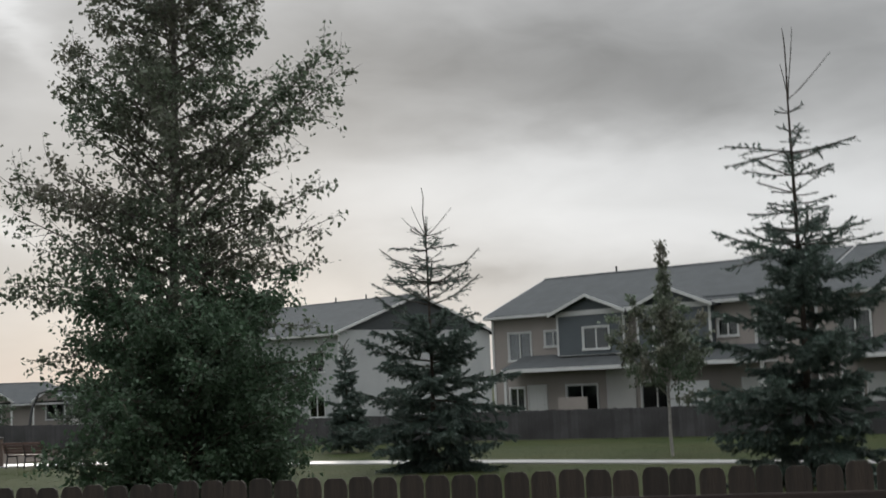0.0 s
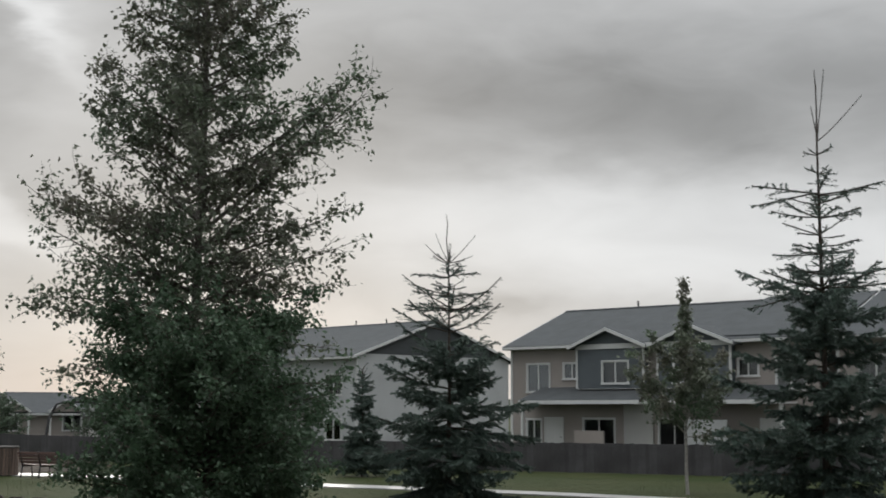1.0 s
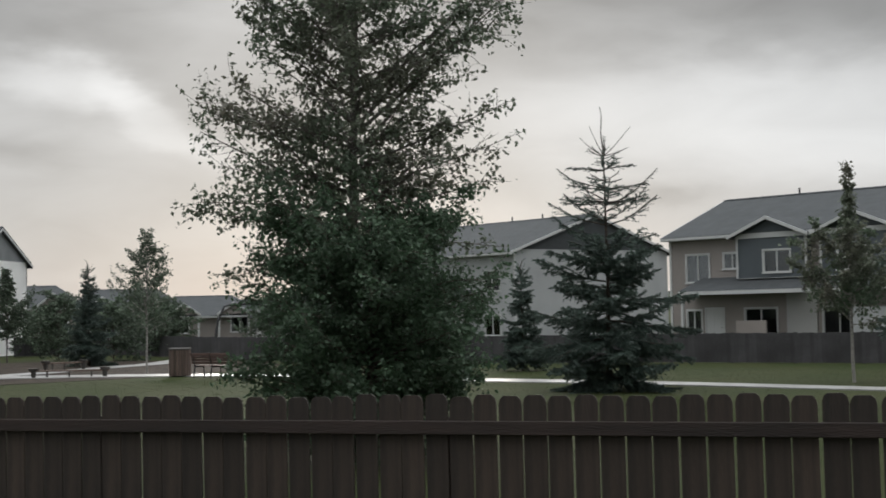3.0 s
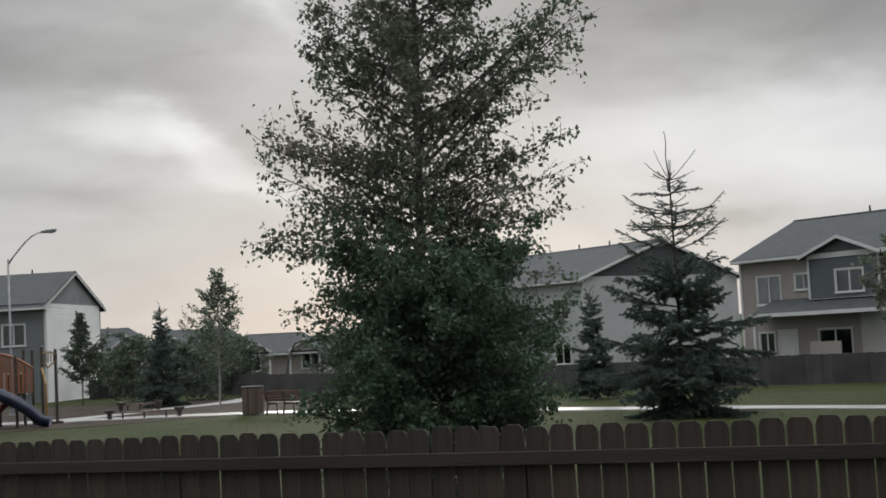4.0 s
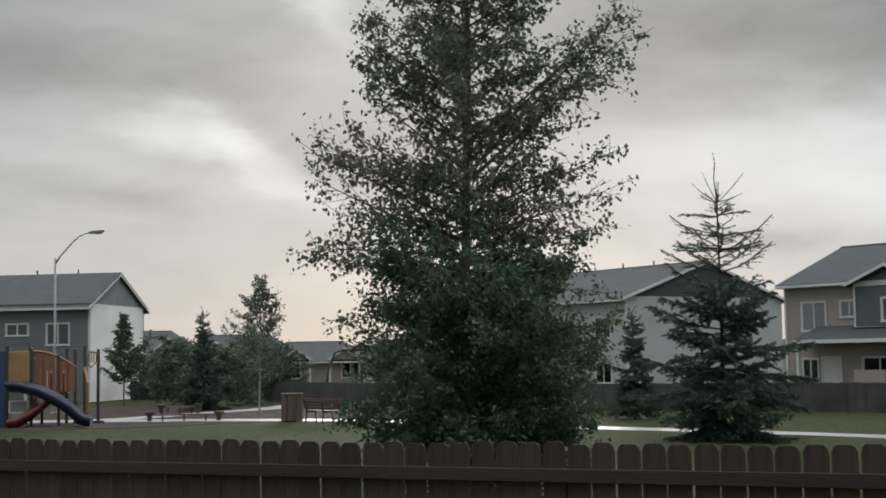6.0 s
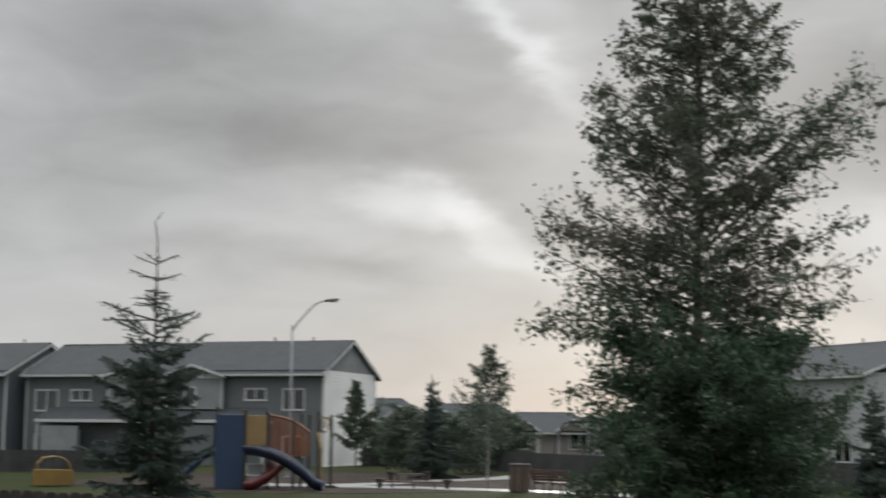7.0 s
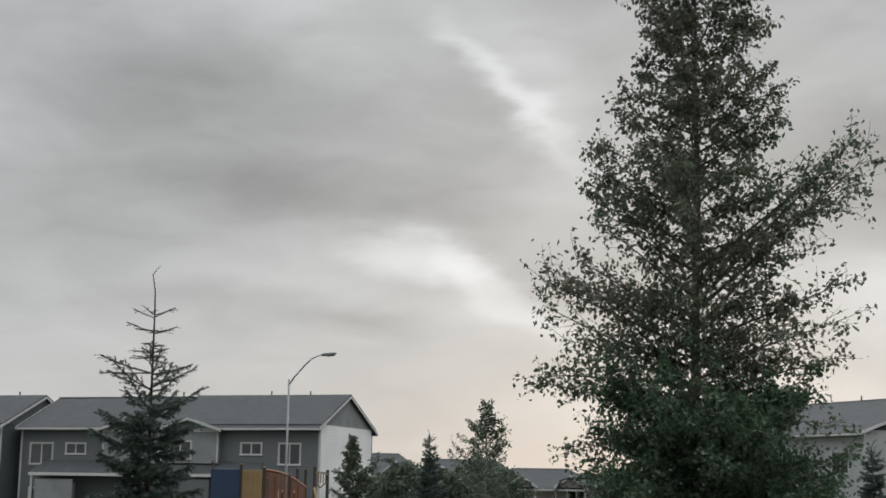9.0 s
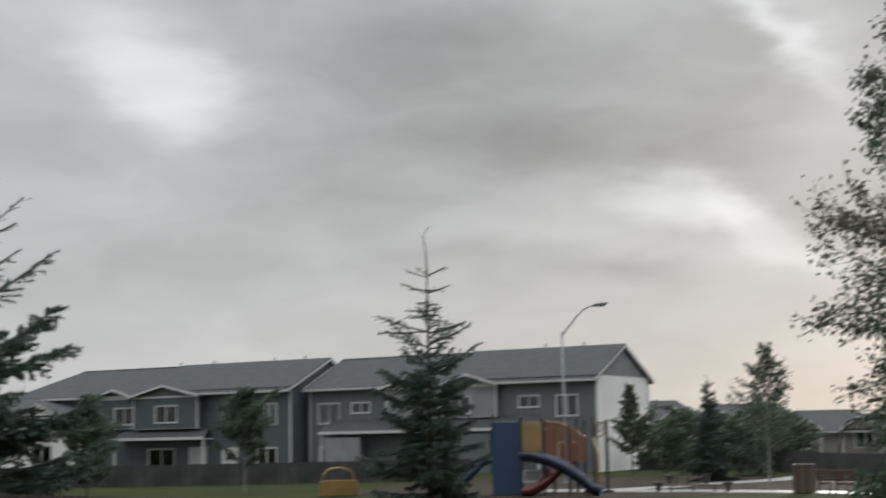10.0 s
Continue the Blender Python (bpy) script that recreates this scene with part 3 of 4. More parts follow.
townhouse("two-storey mid-grey townhouse with a white clapboard end wall", -15.84, 93.11, 0.906, -0.423, 20.6, 8.7,
          [(0.7, 2.28, 3.26, 4.53, 2), (3.3, 4.65, 3.9, 4.53, 2), (15.48, 16.8, 3.95, 4.6, 2), (18.0, 19.34, 3.37, 4.58, 2), (0.77, 1.78, 0.6, 1.72, 2), (18.1, 19.3, 0.6, 1.75, 2)],
          [(3.0, 4.0, 0.1, 2.0, WHITE)],
          [(6.2, 10.1, 0.45, 3.4, 5.35, 5.4, 6.1, (8.1, 9.5, 3.65, 4.68, 2)), (10.3, 14.1, 0.45, 3.4, 5.35, 5.4, 6.1, (10.87, 12.3, 3.65, 4.68, 2))],
          [(1.45, 9.7, 1.2, 3.5, 2.72, (1.6, 9.5)), (10.3, 17.4, 1.2, 3.5, 2.74, (17.2,))], GREY, SHINGLE_GABLE, SIDINGWHITE, SHINGLE_GABLE, vents=(8.9, 15.2, 17.9), steps=((10.2, 20.8, 0.1),), end_lap=(0.19, 0.042),
          partitions=((1.9, 4.6, -1.1, 2.3, SHINGLE_GABLE), (12.0, 14.0, -1.1, 2.4, GREY)))
townhouse("two-storey dark slate townhouse with white window trim", -37.1, 101.5, 0.906, -0.423, 22.2, 8.9,
          [(1.25, 2.35, 3.6, 4.4, 2), (19.85, 21.05, 3.28, 4.62, 2), (17.4, 18.6, 3.9, 4.62, 2), (10.1, 12.37, 0.3, 1.74, 2), (19.5, 21.04, 0.7, 1.7, 2), (1.7, 3.0, 0.7, 1.7, 2)],
          [(13.75, 15.15, 0.1, 1.8, WHITE), (16.6, 17.85, 0.1, 1.74, WHITE)],
          [(5.4, 9.1, 0.35, 3.2, 5.35, 5.35, 6.0, (7.25, 9.0, 3.52, 4.64, 2)), (9.3, 14.95, 0.7, 3.15, 5.35, 5.38, 6.14, (11.3, 13.15, 3.58, 4.68, 2))],
          [(7.85, 16.0, 1.3, 3.18, 2.56, (8.0, 15.85))], SLATE, SLATE, SLATE, GREY, vents=(9.0, 12.1, 17.5, 20.1), steps=((9.6, 22.4, 0.1),), hip=3.2)
townhouse("two-storey pale townhouse with a broad shingled gable end", 27.2, 96.0, 0.31, -0.95, 20.0, 13.4,
          [(17.2, 18.6, 3.3, 4.5, 2), (12.0, 13.4, 3.3, 4.5, 2), (17.2, 18.6, 0.6, 1.8, 2), (6.0, 7.4, 3.3, 4.5, 2)], [(14.0, 15.0, 0.1, 2.0, WHITE)], [], [(10.5, 16.5, 1.2, 3.4, 2.7)],
          PALE, PALE, PALE, ROOF, ridge=8.0, vents=(12.0, 15.0))


def bungalow(az, d, turn, length, depth, mat, label, eave=2.6, ridge=4.4, gables=(0.3, 0.72)):
    x, y = d * math.sin(radians(az)), d * math.cos(radians(az))
    h = thing("bungalow", pose(x, y, 0, 0, 0, turn), label, "house", "far houses")
    wins = [(length * 0.2, length * 0.2 + 1.3, 0.9, 2.1, 2), (length * 0.7, length * 0.7 + 1.3, 0.9, 2.1, 2)]
    clad_wall("wall", h, pose(0, 0, 0), length, 0, eave, [w[:4] for w in wins], mat, lap=0.4)
    for m in (pose(length, 0.16, 0, 0, 0, 90), pose(0, depth - 0.16, 0, 0, 0, -90)):
        clad_wall("end_wall", h, m, depth - 0.32, 0, eave, [], mat, lap=0.4)
    clad_wall("wall", h, pose(length, depth, 0, 0, 0, 180), length, 0, eave, [], mat, lap=0.4)
    for w in wins:
        window(h, pose(0, 0, 0), *w)
    gable_roof(h, 0, length, 0, depth, eave, ridge, hip=2.4, hip1=2.4)
    # small cross gables over the front, with white trim
    up, half = (ridge - eave) * 0.62, 1.25
    for mid in [length * q for q in gables]:
        g = Mesh()
        slab(g, (mid - half, 3, eave), (mid - half, -0.7, eave), (mid, -0.7, eave + up), (mid, 3, eave + up), 0.12)
        slab(g, (mid + half, -0.7, eave), (mid + half, 3, eave), (mid, 3, eave + up), (mid, -0.7, eave + up), 0.12)
        gr = part("cross_gable", g, ROOF, h, "small shingled gable")
        w = Mesh()
        w.prism([(mid - half + 0.12, -0.5, eave - 0.05), (mid + half - 0.12, -0.5, eave - 0.05), (mid, -0.5, eave + up - 0.13)], (0, 0.08, 0))
        part("gable_wall", w, mat, gr)
        b = Mesh()
        for q in (-1, 1):
            b.prism([(mid + q * half, -0.73, eave - 0.16), (mid, -0.73, eave + up - 0.17), (mid, -0.73, eave + up + 0.01), (mid + q * half, -0.73, eave + 0.01)], (0, 0.03, 0))
        part("rake_board", b, WHITE, gr, "white gable trim")
        for q in (-1, 1):
            p = Mesh()
            p.box(mid + q * (half - 0.15) - 0.06, mid + q * (half - 0.15) + 0.06, -0.6, -0.48, -0.1, eave - 0.02)
            part("porch_post", p, WHITE, h, "white porch post")


bungalow(8.6, 106, -8, 8.8, 8, TAUPE, "taupe single-storey house with white gable trim behind the fence", 2.3, 3.65)
bungalow(13.1, 99, -8, 9, 8, CREAM, "pale single-storey house behind the low dark fence", 2.2, 3.45)
bungalow(9.2, 150, -5, 15, 9, GREY, "grey single-storey house with a white-trimmed porch gable", 2.2, 3.75)
bungalow(1.6, 114, -3, 9.4, 8, TAUPE, "taupe house with white gable trim beyond the park", 3.2, 4.8)
bungalow(5.5, 124, -7, 10.0, 8, GREY, "grey house with a low roof behind the park shrubs", 3.0, 4.6)
bungalow(5.8, 190, 0, 22, 9, TAUPE, "brown single-storey house far across the park", 2.6, 4.6)
bungalow(-25.5, 104, 20, 13, 9, SIDINGWHITE, "white clapboard house beyond the slate townhouse", 4.3, 5.6)

# ---------------------------------------------------------------- trees
def leaf_cloud(points, size, rng, droop=0.5, aspect=0.62):
    """Small pointed leaves, each folded on its midrib, at the given places."""
    n = len(points)
    P = np.array(points)
    a = rng.uniform(0, math.tau, n)
    b = rng.normal(-droop, 0.5, n)
    d = np.stack([np.cos(a) * np.cos(b), np.sin(a) * np.cos(b), np.sin(b)], 1)
    s = np.cross(d, rng.normal(size=(n, 3)))
    s /= np.linalg.norm(s, axis=1)[:, None]
    u = np.cross(s, d)
    L = (size * rng.uniform(0.6, 1.25, n))[:, None]
    W = L * aspect * 0.5
    tip, side1, side2 = P + d * L, P + d * L * 0.42 + s * W + u * W * 0.35, P + d * L * 0.42 - s * W + u * W * 0.35
    V = np.stack([P, side1, tip, side2], 1).reshape(-1, 3)
    k = np.arange(n)[:, None] * 4
    F = np.concatenate([k + [0, 1, 2], k + [0, 2, 3]], 1).reshape(-1, 3)
    return V, F


def mesh_of(name, V, F, mat):
    me = bpy.data.meshes.new(name)
    me.vertices.add(len(V))
    me.vertices.foreach_set("co", np.asarray(V, dtype=np.float32).ravel())
    me.loops.add(F.size)
    me.loops.foreach_set("vertex_index", F.astype(np.int32).ravel())
    me.polygons.add(len(F))
    me.polygons.foreach_set("loop_start", np.arange(0, F.size, F.shape[1], dtype=np.int32))
    me.materials.append(mat)
    me.update(calc_edges=True)
    return me


def limb(rng, start, heading_, rise, length, steps=5, curl=0.12):
    p, pts = np.array(start, float), [np.array(start, float)]
    a, e = heading_, rise
    for _ in range(steps):
        a += rng.normal(0, curl)
        e += rng.normal(0, curl * 0.7)
        p = p + np.array([math.cos(a) * math.cos(e), math.sin(a) * math.cos(e), math.sin(e)]) * length / steps
        pts.append(p)
    return pts


def broadleaf(name, x, y, height, profile, seed, label, leaf=0.07, limbs=70, twigs=9, per=22, first=0.18, girth=0.012, bark=None, foliage=None, rise=0.75,
              extra=(), group="", droop=0.5, airy=1.0, fullness=None, clump=0.0):
    """A trunk, limbs that climb out to the crown's outline, twigs along them and leaves in loose tufts on the twigs."""
    rng = np.random.default_rng(seed)
    tree = thing(name, pose(x, y, 0), label, "tree", group)
    wood = Mesh()
    n = 10
    sway = np.cumsum(rng.normal(0, 0.02, (n + 1, 2)), 0) * height / 10
    spine = [np.array([sway[i, 0], sway[i, 1], height * 0.97 * i / n]) for i in range(n + 1)]
    spine[0][2] = -0.1
    wood.tube(spine, [height * girth * (1 - 0.93 * i / n) + 0.006 for i in range(n + 1)], 8)

    def on_trunk(z):
        k = min(max(z / (height * 0.97) * n, 0), n - 0.001)
        i = int(k)
        return spine[i] * (1 - k + i) + spine[i + 1] * (k - i)

    leaves = []
    zs = [height * (first + (0.97 - first) * ((i + 0.5) / limbs) ** 0.9) for i in range(limbs)]
    jobs = []
    for i, z in enumerate(zs):
        a = i * 2.39996 + rng.normal(0, 0.25)
        e = rise * rng.uniform(0.3, 1.35)
        reach = np.interp(z / height, *profile) * rng.uniform(0.72, 1.05)
        jobs.append((z, a, e, reach / max(math.cos(e), 0.35)))
    jobs += list(extra)
    for z, a, e, length, *rest in jobs:
        if length < 0.1:
            continue
        pts = limb(rng, on_trunk(z), a, e, length, curl=rest[0] if rest else 0.12)
        r0 = 0.007 + 0.009 * length
        wood.tube(pts, [r0 * (1 - 0.85 * k / 5) for k in range(6)], 5, cap=False)
        count = max(2, int(twigs * min(1.6, 0.4 + length / 2)))
        for j in range(count):
            t = 0.12 + 0.88 * (j + rng.uniform(0, 1)) / count
            k = min(int(t * 5), 4)
            s = pts[k] * (1 - t * 5 + k) + pts[k + 1] * (t * 5 - k)
            tl = length * 0.28 * rng.uniform(0.6, 1.3) * (1.25 - 0.6 * t)
            tp = limb(rng, s, a + rng.choice([-1, 1]) * rng.uniform(0.2, 1.2), e * 0.5 + rng.normal(0, 0.45), max(tl, 0.15), 3, 0.25)
            wood.tube(tp, [0.006, 0.005, 0.004, 0.002], 3, cap=False)
            load = per * (np.interp(s[2] / height, *fullness) if fullness else airy if z > height * 0.52 else 1.0)
            m = rng.integers(int(load * 0.5), int(load * 1.5) + 1)
            for _ in range(m):
                q = rng.uniform(0.1, 1.0) * 3
                kk = min(int(q), 2)
                c = tp[kk] * (1 - q + kk) + tp[kk + 1] * (q - kk)
                leaves.append(c + rng.normal(0, 0.045 + 0.035 * tl, 3))
    part("trunk", wood, bark, tree)
    if clump:
        # loose tufts: the foliage thins out between the twigs' clusters
        leaves = [c for c in leaves if noise.noise(Vector(c) * 1.9) + 0.6 * noise.noise(Vector(c) * 4.3) > -0.5 + clump]
    V, F = leaf_cloud(leaves, leaf, rng, droop)
    part("crown", mesh_of("crown", V, F, foliage), None, tree)
    return tree


def spruce(name, x, y, height, base, seed, label, leader=1.0, whorls=22, shoots=4, group="", low=0.25, fill=1.0, spread=0.55, reach_top=0.6, tiers=(), hook=0.0, bare=0.18, steep=(0.65, 1.05), sway=0.0, forks=()):
    """A trunk with a long leader, whorls of branches, side twigs and short needles all round them."""
    rng = np.random.default_rng(seed)
    tree = thing(name, pose(x, y, 0), label, "tree", group)
    wood = Mesh()
    needles = []

    def brush(pts, r, dens):
        pts = np.array(pts)
        seg = np.linalg.norm(pts[1:] - pts[:-1], axis=1)
        for i in range(len(pts) - 1):
            m = max(2, int(seg[i] * dens))
            t = rng.uniform(0, 1, m)[:, None]
            p = pts[i] + (pts[i + 1] - pts[i]) * t
            d = (pts[i + 1] - pts[i]) / max(seg[i], 1e-6)
            q = rng.normal(size=(m, 3))
            q -= (q @ d)[:, None] * d
            q /= np.linalg.norm(q, axis=1)[:, None]
            tip = p + (q * 0.8 + d * 0.7) * r * rng.uniform(0.7, 1.2, (m, 1))
            s = np.cross(q, d) * r * 0.2
            needles.append(np.stack([p - s, p + s, tip], 1))

    top = height - leader
    trunk = [(0, 0, -0.1), (0.02, 0, height * 0.4), (0, 0.02, top)]
    bend = rng.uniform(-0.1, 0.1, 2)
    trunk += [(bend[0] * 0.2 - sway, bend[1] * 0.2, top + leader * 0.45), (bend[0], bend[1], height - 0.2 * leader), (bend[0] * 2.4 + hook, bend[1] * 2, height)]
    wood.tube(trunk, [0.010 * height + 0.02, 0.0055 * height, 0.020, 0.015, 0.012, 0.006], 7)
    brush(trunk[2:], 0.035, 120)
    for j in range(shoots):
        a = j * math.tau / shoots + rng.uniform(-0.4, 0.4)
        pts = limb(rng, (0, 0, top - 0.05), a, rng.uniform(*steep), leader * rng.uniform(0.8, 1.2) * reach_top, 4, 0.07)
        for k in (2, 3, 4):
            pts[k][2] += 0.02 * (k - 1) ** 2 * leader
        wood.tube(pts, [0.014, 0.012, 0.01, 0.008, 0.004], 4)
        brush(pts, 0.035, 120)
    for a, e, far in forks:
        pts = limb(rng, (0, 0, top - 0.03), a, e, far, 4, 0.05)
        for k in (2, 3, 4):
            pts[k][2] += 0.016 * (k - 1) ** 2 * far
        wood.tube(pts, [0.015, 0.013, 0.011, 0.009, 0.004], 4)
        brush(pts, 0.034, 130)

    def bough(z, a, length, e, f, curl=1.0):
        pts = limb(rng, (0, 0, z), a, e, length, 5, 0.07)
        for k in (3, 4, 5):
            pts[k][2] += length * 0.05 * (k - 2) ** 1.3 * (1.2 - f) * curl
        wood.tube(pts, [0.010 + 0.007 * length * (1 - k / 6) for k in range(6)], 4, cap=False)
        full = min(max((f - bare) / 0.32, 0), 1)
        brush(pts, 0.038 + 0.037 * full, 120 + 10 * full)
        m = int(1.5 + length * (4.0 + 11 * full) * fill)
        for q in range(m):
            t = 0.45 - 0.3 * full + (0.5 + 0.34 * full) * (q + rng.uniform(0, 1)) / m
            k = min(int(t * 5), 4)
            s = pts[k] * (1 - t * 5 + k) + pts[k + 1] * (t * 5 - k)
            tl = (0.14 + length * 0.3 * (1.05 - t)) * rng.uniform(0.6, 1.3) * (0.75 + 0.25 * full)
            tp = limb(rng, s, a + (1 if q % 2 else -1) * rng.uniform(0.45, 0.95), e * 0.8 + rng.normal(-0.2 * f, 0.2), tl, 2, 0.12)
            brush(tp, 0.032 + 0.053 * full, 110 + 25 * full)
            if full > 0.8 and rng.uniform() < 0.5:
                brush(limb(rng, tp[1], a + rng.normal(0, 0.8), -0.5 + rng.normal(0, 0.3), tl * 0.6, 2, 0.15), 0.08, 120)

    for drop, far, e, count in tiers:
        turn = rng.uniform(0, 1)
        for j in range(count):
            bough(top - drop + rng.normal(0, 0.04), turn + j * math.tau / count + rng.normal(0, 0.12), far * rng.uniform(0.7, 1.15), e + rng.normal(0.03, 0.14), 0.3 if far > 0.8 else 0.2, 0.3)
    for i in range(whorls):
        f = (i + 0.75) / whorls
        z = top - (top - low) * f
        if tiers and z > top - tiers[-1][0]:
            continue
        reach = base * f ** spread
        count = 4 + int(4 * f * fill) + (i % 2)
        for j in range(count):
            a = j * math.tau / count + i * 0.7 + rng.normal(0, 0.25)
            bough(z + rng.normal(0, 0.07), a, max(0.3, reach * rng.uniform(0.62, 1.15)), 0.78 - 0.95 * f ** 0.55 + rng.normal(0, 0.12), f)
        for j in range(int(count * 0.8) if f > 0.3 else 1):
            bough(z + (top - low) / whorls * rng.uniform(0.2, 0.8), rng.uniform(0, math.tau), reach * rng.uniform(0.3, 0.6), 0.6 - 0.8 * f ** 0.55 + rng.normal(0, 0.2), f)
    part("trunk", wood, DARKBARK, tree)
    V = np.concatenate(needles).reshape(-1, 3)
    part("crown", mesh_of("crown", V, np.arange(len(V)).reshape(-1, 3), NEEDLE), None, tree)
    return tree


def at(az, d):
    return d * math.sin(radians(az)), d * math.cos(radians(az))


BIRCH = ([0.22, 0.28, 0.34, 0.42, 0.5, 0.6, 0.72, 0.86, 1.0], [1.85, 2.1, 2.15, 2.0, 1.7, 1.42, 1.15, 0.95, 0.2])
THIN = ([0.0, 0.26, 0.36, 0.46, 0.56, 0.7, 1.0], [1.0, 1.05, 0.95, 1.0, 1.2, 1.35, 1.25])
broadleaf("birch_tree", *at(16.83, 22), 12.6, BIRCH, 11, "tall leafy birch with a pale trunk behind the fence", leaf=0.092, limbs=122, twigs=15, per=16, first=0.23,
          girth=0.0072, bark=BARK, foliage=LEAF, rise=0.6, fullness=THIN, clump=0.14, droop=0.6,
          extra=[(4.7, -0.29, 0.80, 3.4, 0.04), (5.1, -0.29, 0.80, 3.55, 0.02), (5.0, -0.31, 0.68, 3.5, 0.04), (5.3, -0.33, 0.76, 3.0, 0.06), (5.6, -0.3, 0.68, 2.7, 0.05),
                 (6.3, -0.2, 0.6, 1.9, 0.08),
                 (4.5, -0.3, 0.30, 2.5, 0.06), (4.1, -0.2, 0.33, 2.5, 0.06), (3.7, -0.3, 0.2, 2.3, 0.08), (3.4, -0.1, 0.1, 2.2, 0.08),
                 (4.4, 2.85, 0.40, 2.65, 0.05), (4.7, 2.75, 0.34, 2.45, 0.05), (4.1, 2.95, 0.3, 2.6, 0.06), (3.8, 2.85, 0.18, 2.5, 0.06), (3.5, 2.8, 0.05, 2.4, 0.08), (3.2, 2.95, -0.12, 2.0, 0.08),
                 (5.6, 2.9, 0.5, 1.8, 0.08), (6.2, 2.85, 0.6, 2.0, 0.06), (6.7, 2.9, 0.62, 1.8, 0.06)]
          + [(3.3 + 0.11 * i, i * 2.4, 0.45, 1.45 - 0.012 * i, 0.2) for i in range(16)])
SHRUB = ([0.0, 0.2, 0.5, 0.75, 1.0], [1.7, 1.95, 2.0, 1.85, 1.3])
broadleaf("shrub", *at(17.4, 21.2), 3.45, SHRUB, 5, "broad dense green shrub at the foot of the birch", leaf=0.08, limbs=135, twigs=13, per=28, first=0.01, girth=0.008,
          bark=DARKBARK, foliage=SHRUBLEAF, rise=0.42)
spruce("spruce", *at(27.2, 37.5), 7.56, 2.45, 1, "young spruce with a long bare leader, standing on grass", leader=1.3, sway=0.07, shoots=0, forks=((-0.47, 0.72, 0.95), (2.67, 1.1, 0.8), (2.67, 0.5, 0.75), (-0.47, 0.22, 0.65), (1.1, 0.8, 0.7), (-1.9, 0.7, 0.6)), whorls=12, reach_top=0.85, spread=0.38,
       tiers=((0.12, 0.55, 0.35, 5), (0.42, 0.95, 0.12, 6), (0.68, 0.6, 0.1, 6), (0.95, 1.05, 0.08, 7), (1.25, 1.35, 0.02, 7)))
spruce("spruce", *at(42.1, 29), 9.15, 2.15, 2, "tall spruce with a forked leader and upswept top branches", leader=1.4, shoots=0, whorls=14, forks=((-0.73, 1.44, 1.3), (-0.73, 0.62, 1.15), (1.2, 1.35, 0.7)), spread=0.37,
       tiers=((0.3, 0.32, 0.3, 4), (0.7, 0.3, 0.2, 4), (1.1, 1.4, 0.06, 6), (1.3, 0.7, 0.1, 5), (1.6, 0.95, 0.1, 7), (1.95, 0.75, 0.05, 7), (2.3, 0.85, 0.05, 8), (2.7, 0.9, 0.0, 8), (3.0, 1.85, 0.1, 7)))
spruce("spruce", *at(-4.9, 36), 7.65, 1.95, 3, "young spruce with a crooked leader beside the playground", leader=1.15, shoots=0, whorls=12, spread=0.42, hook=0.3,
       tiers=((0.12, 0.6, 0.22, 5), (0.52, 0.7, 0.05, 6), (0.85, 0.34, 0.0, 6), (1.08, 0.5, 0.02, 7), (1.22, 0.62, 0.05, 6), (1.6, 1.5, 0.12, 6)))
spruce("spruce", *at(-24.0, 21), 6.95, 2.95, 8, "dense spruce with drooping branch tips", leader=0.7, shoots=4, whorls=13)
spruce("spruce", *at(23.7, 50), 4.0, 1.1, 9, "small dark spruce near the low fence", leader=0.4, shoots=3, whorls=12, bare=-0.15, spread=0.75)
spruce("spruce", *at(6.35, 66), 4.85, 1.3, 12, "small dark spruce among park shrubs", leader=0.45, shoots=3, whorls=14, bare=-0.15, spread=0.8)
SLIM = ([0.2, 0.28, 0.42, 0.55, 0.68, 1.0], [1.2, 1.6, 1.4, 0.55, 0.16, 0.06])
broadleaf("young_birch", *at(36.75, 40), 6.3, SLIM, 21, "slender young birch with a pale trunk by the low fence", leaf=0.12, limbs=62, twigs=10, per=30, first=0.24, girth=0.007,
          bark=PALEBARK, foliage=LEAF, rise=0.8, group="park trees", airy=0.3)
YOUNG = ([0.3, 0.38, 0.5, 0.65, 0.8, 1.0], [1.0, 1.45, 1.3, 0.92, 0.5, 0.12])
broadleaf("young_tree", *at(8.6, 55.6), 5.65, YOUNG, 22, "young leafy tree with a thin pale trunk beside the path", leaf=0.11, limbs=56, twigs=9, per=12, first=0.27, girth=0.007,
          bark=PALEBARK, foliage=FARLEAF, rise=0.7, group="park trees")
TWIN = ([0.2, 0.3, 0.45, 0.6, 0.8, 1.0], [0.95, 1.15, 0.95, 0.6, 0.35, 0.08])
broadleaf("young_tree", *at(3.25, 74), 4.75, TWIN, 23, "small leafy tree with two tops against the white end wall", leaf=0.14, limbs=52, twigs=8, per=18, first=0.2, girth=0.008,
          extra=[(1.4, -0.06, 1.0, 2.5, 0.03), (1.6, -0.2, 1.02, 2.2, 0.04), (1.8, 0.2, 0.95, 1.7, 0.05)],
          bark=BARK, foliage=FARLEAF, rise=0.7, group="park trees")
broadleaf("young_tree", *at(-12.3, 62), 4.45, YOUNG, 24, "thin young tree in front of the dark low fence", leaf=0.13, limbs=50, twigs=9, per=26, first=0.28, girth=0.007,
          bark=PALEBARK, foliage=FARLEAF, rise=0.8, group="park trees")
broadleaf("young_tree", *at(-18.4, 62), 4.3, YOUNG, 25, "dark leafy young tree by the low fence", leaf=0.13, limbs=64, twigs=9, per=26, first=0.1, girth=0.008,
          bark=BARK, foliage=FARLEAF, rise=0.6, group="park trees")
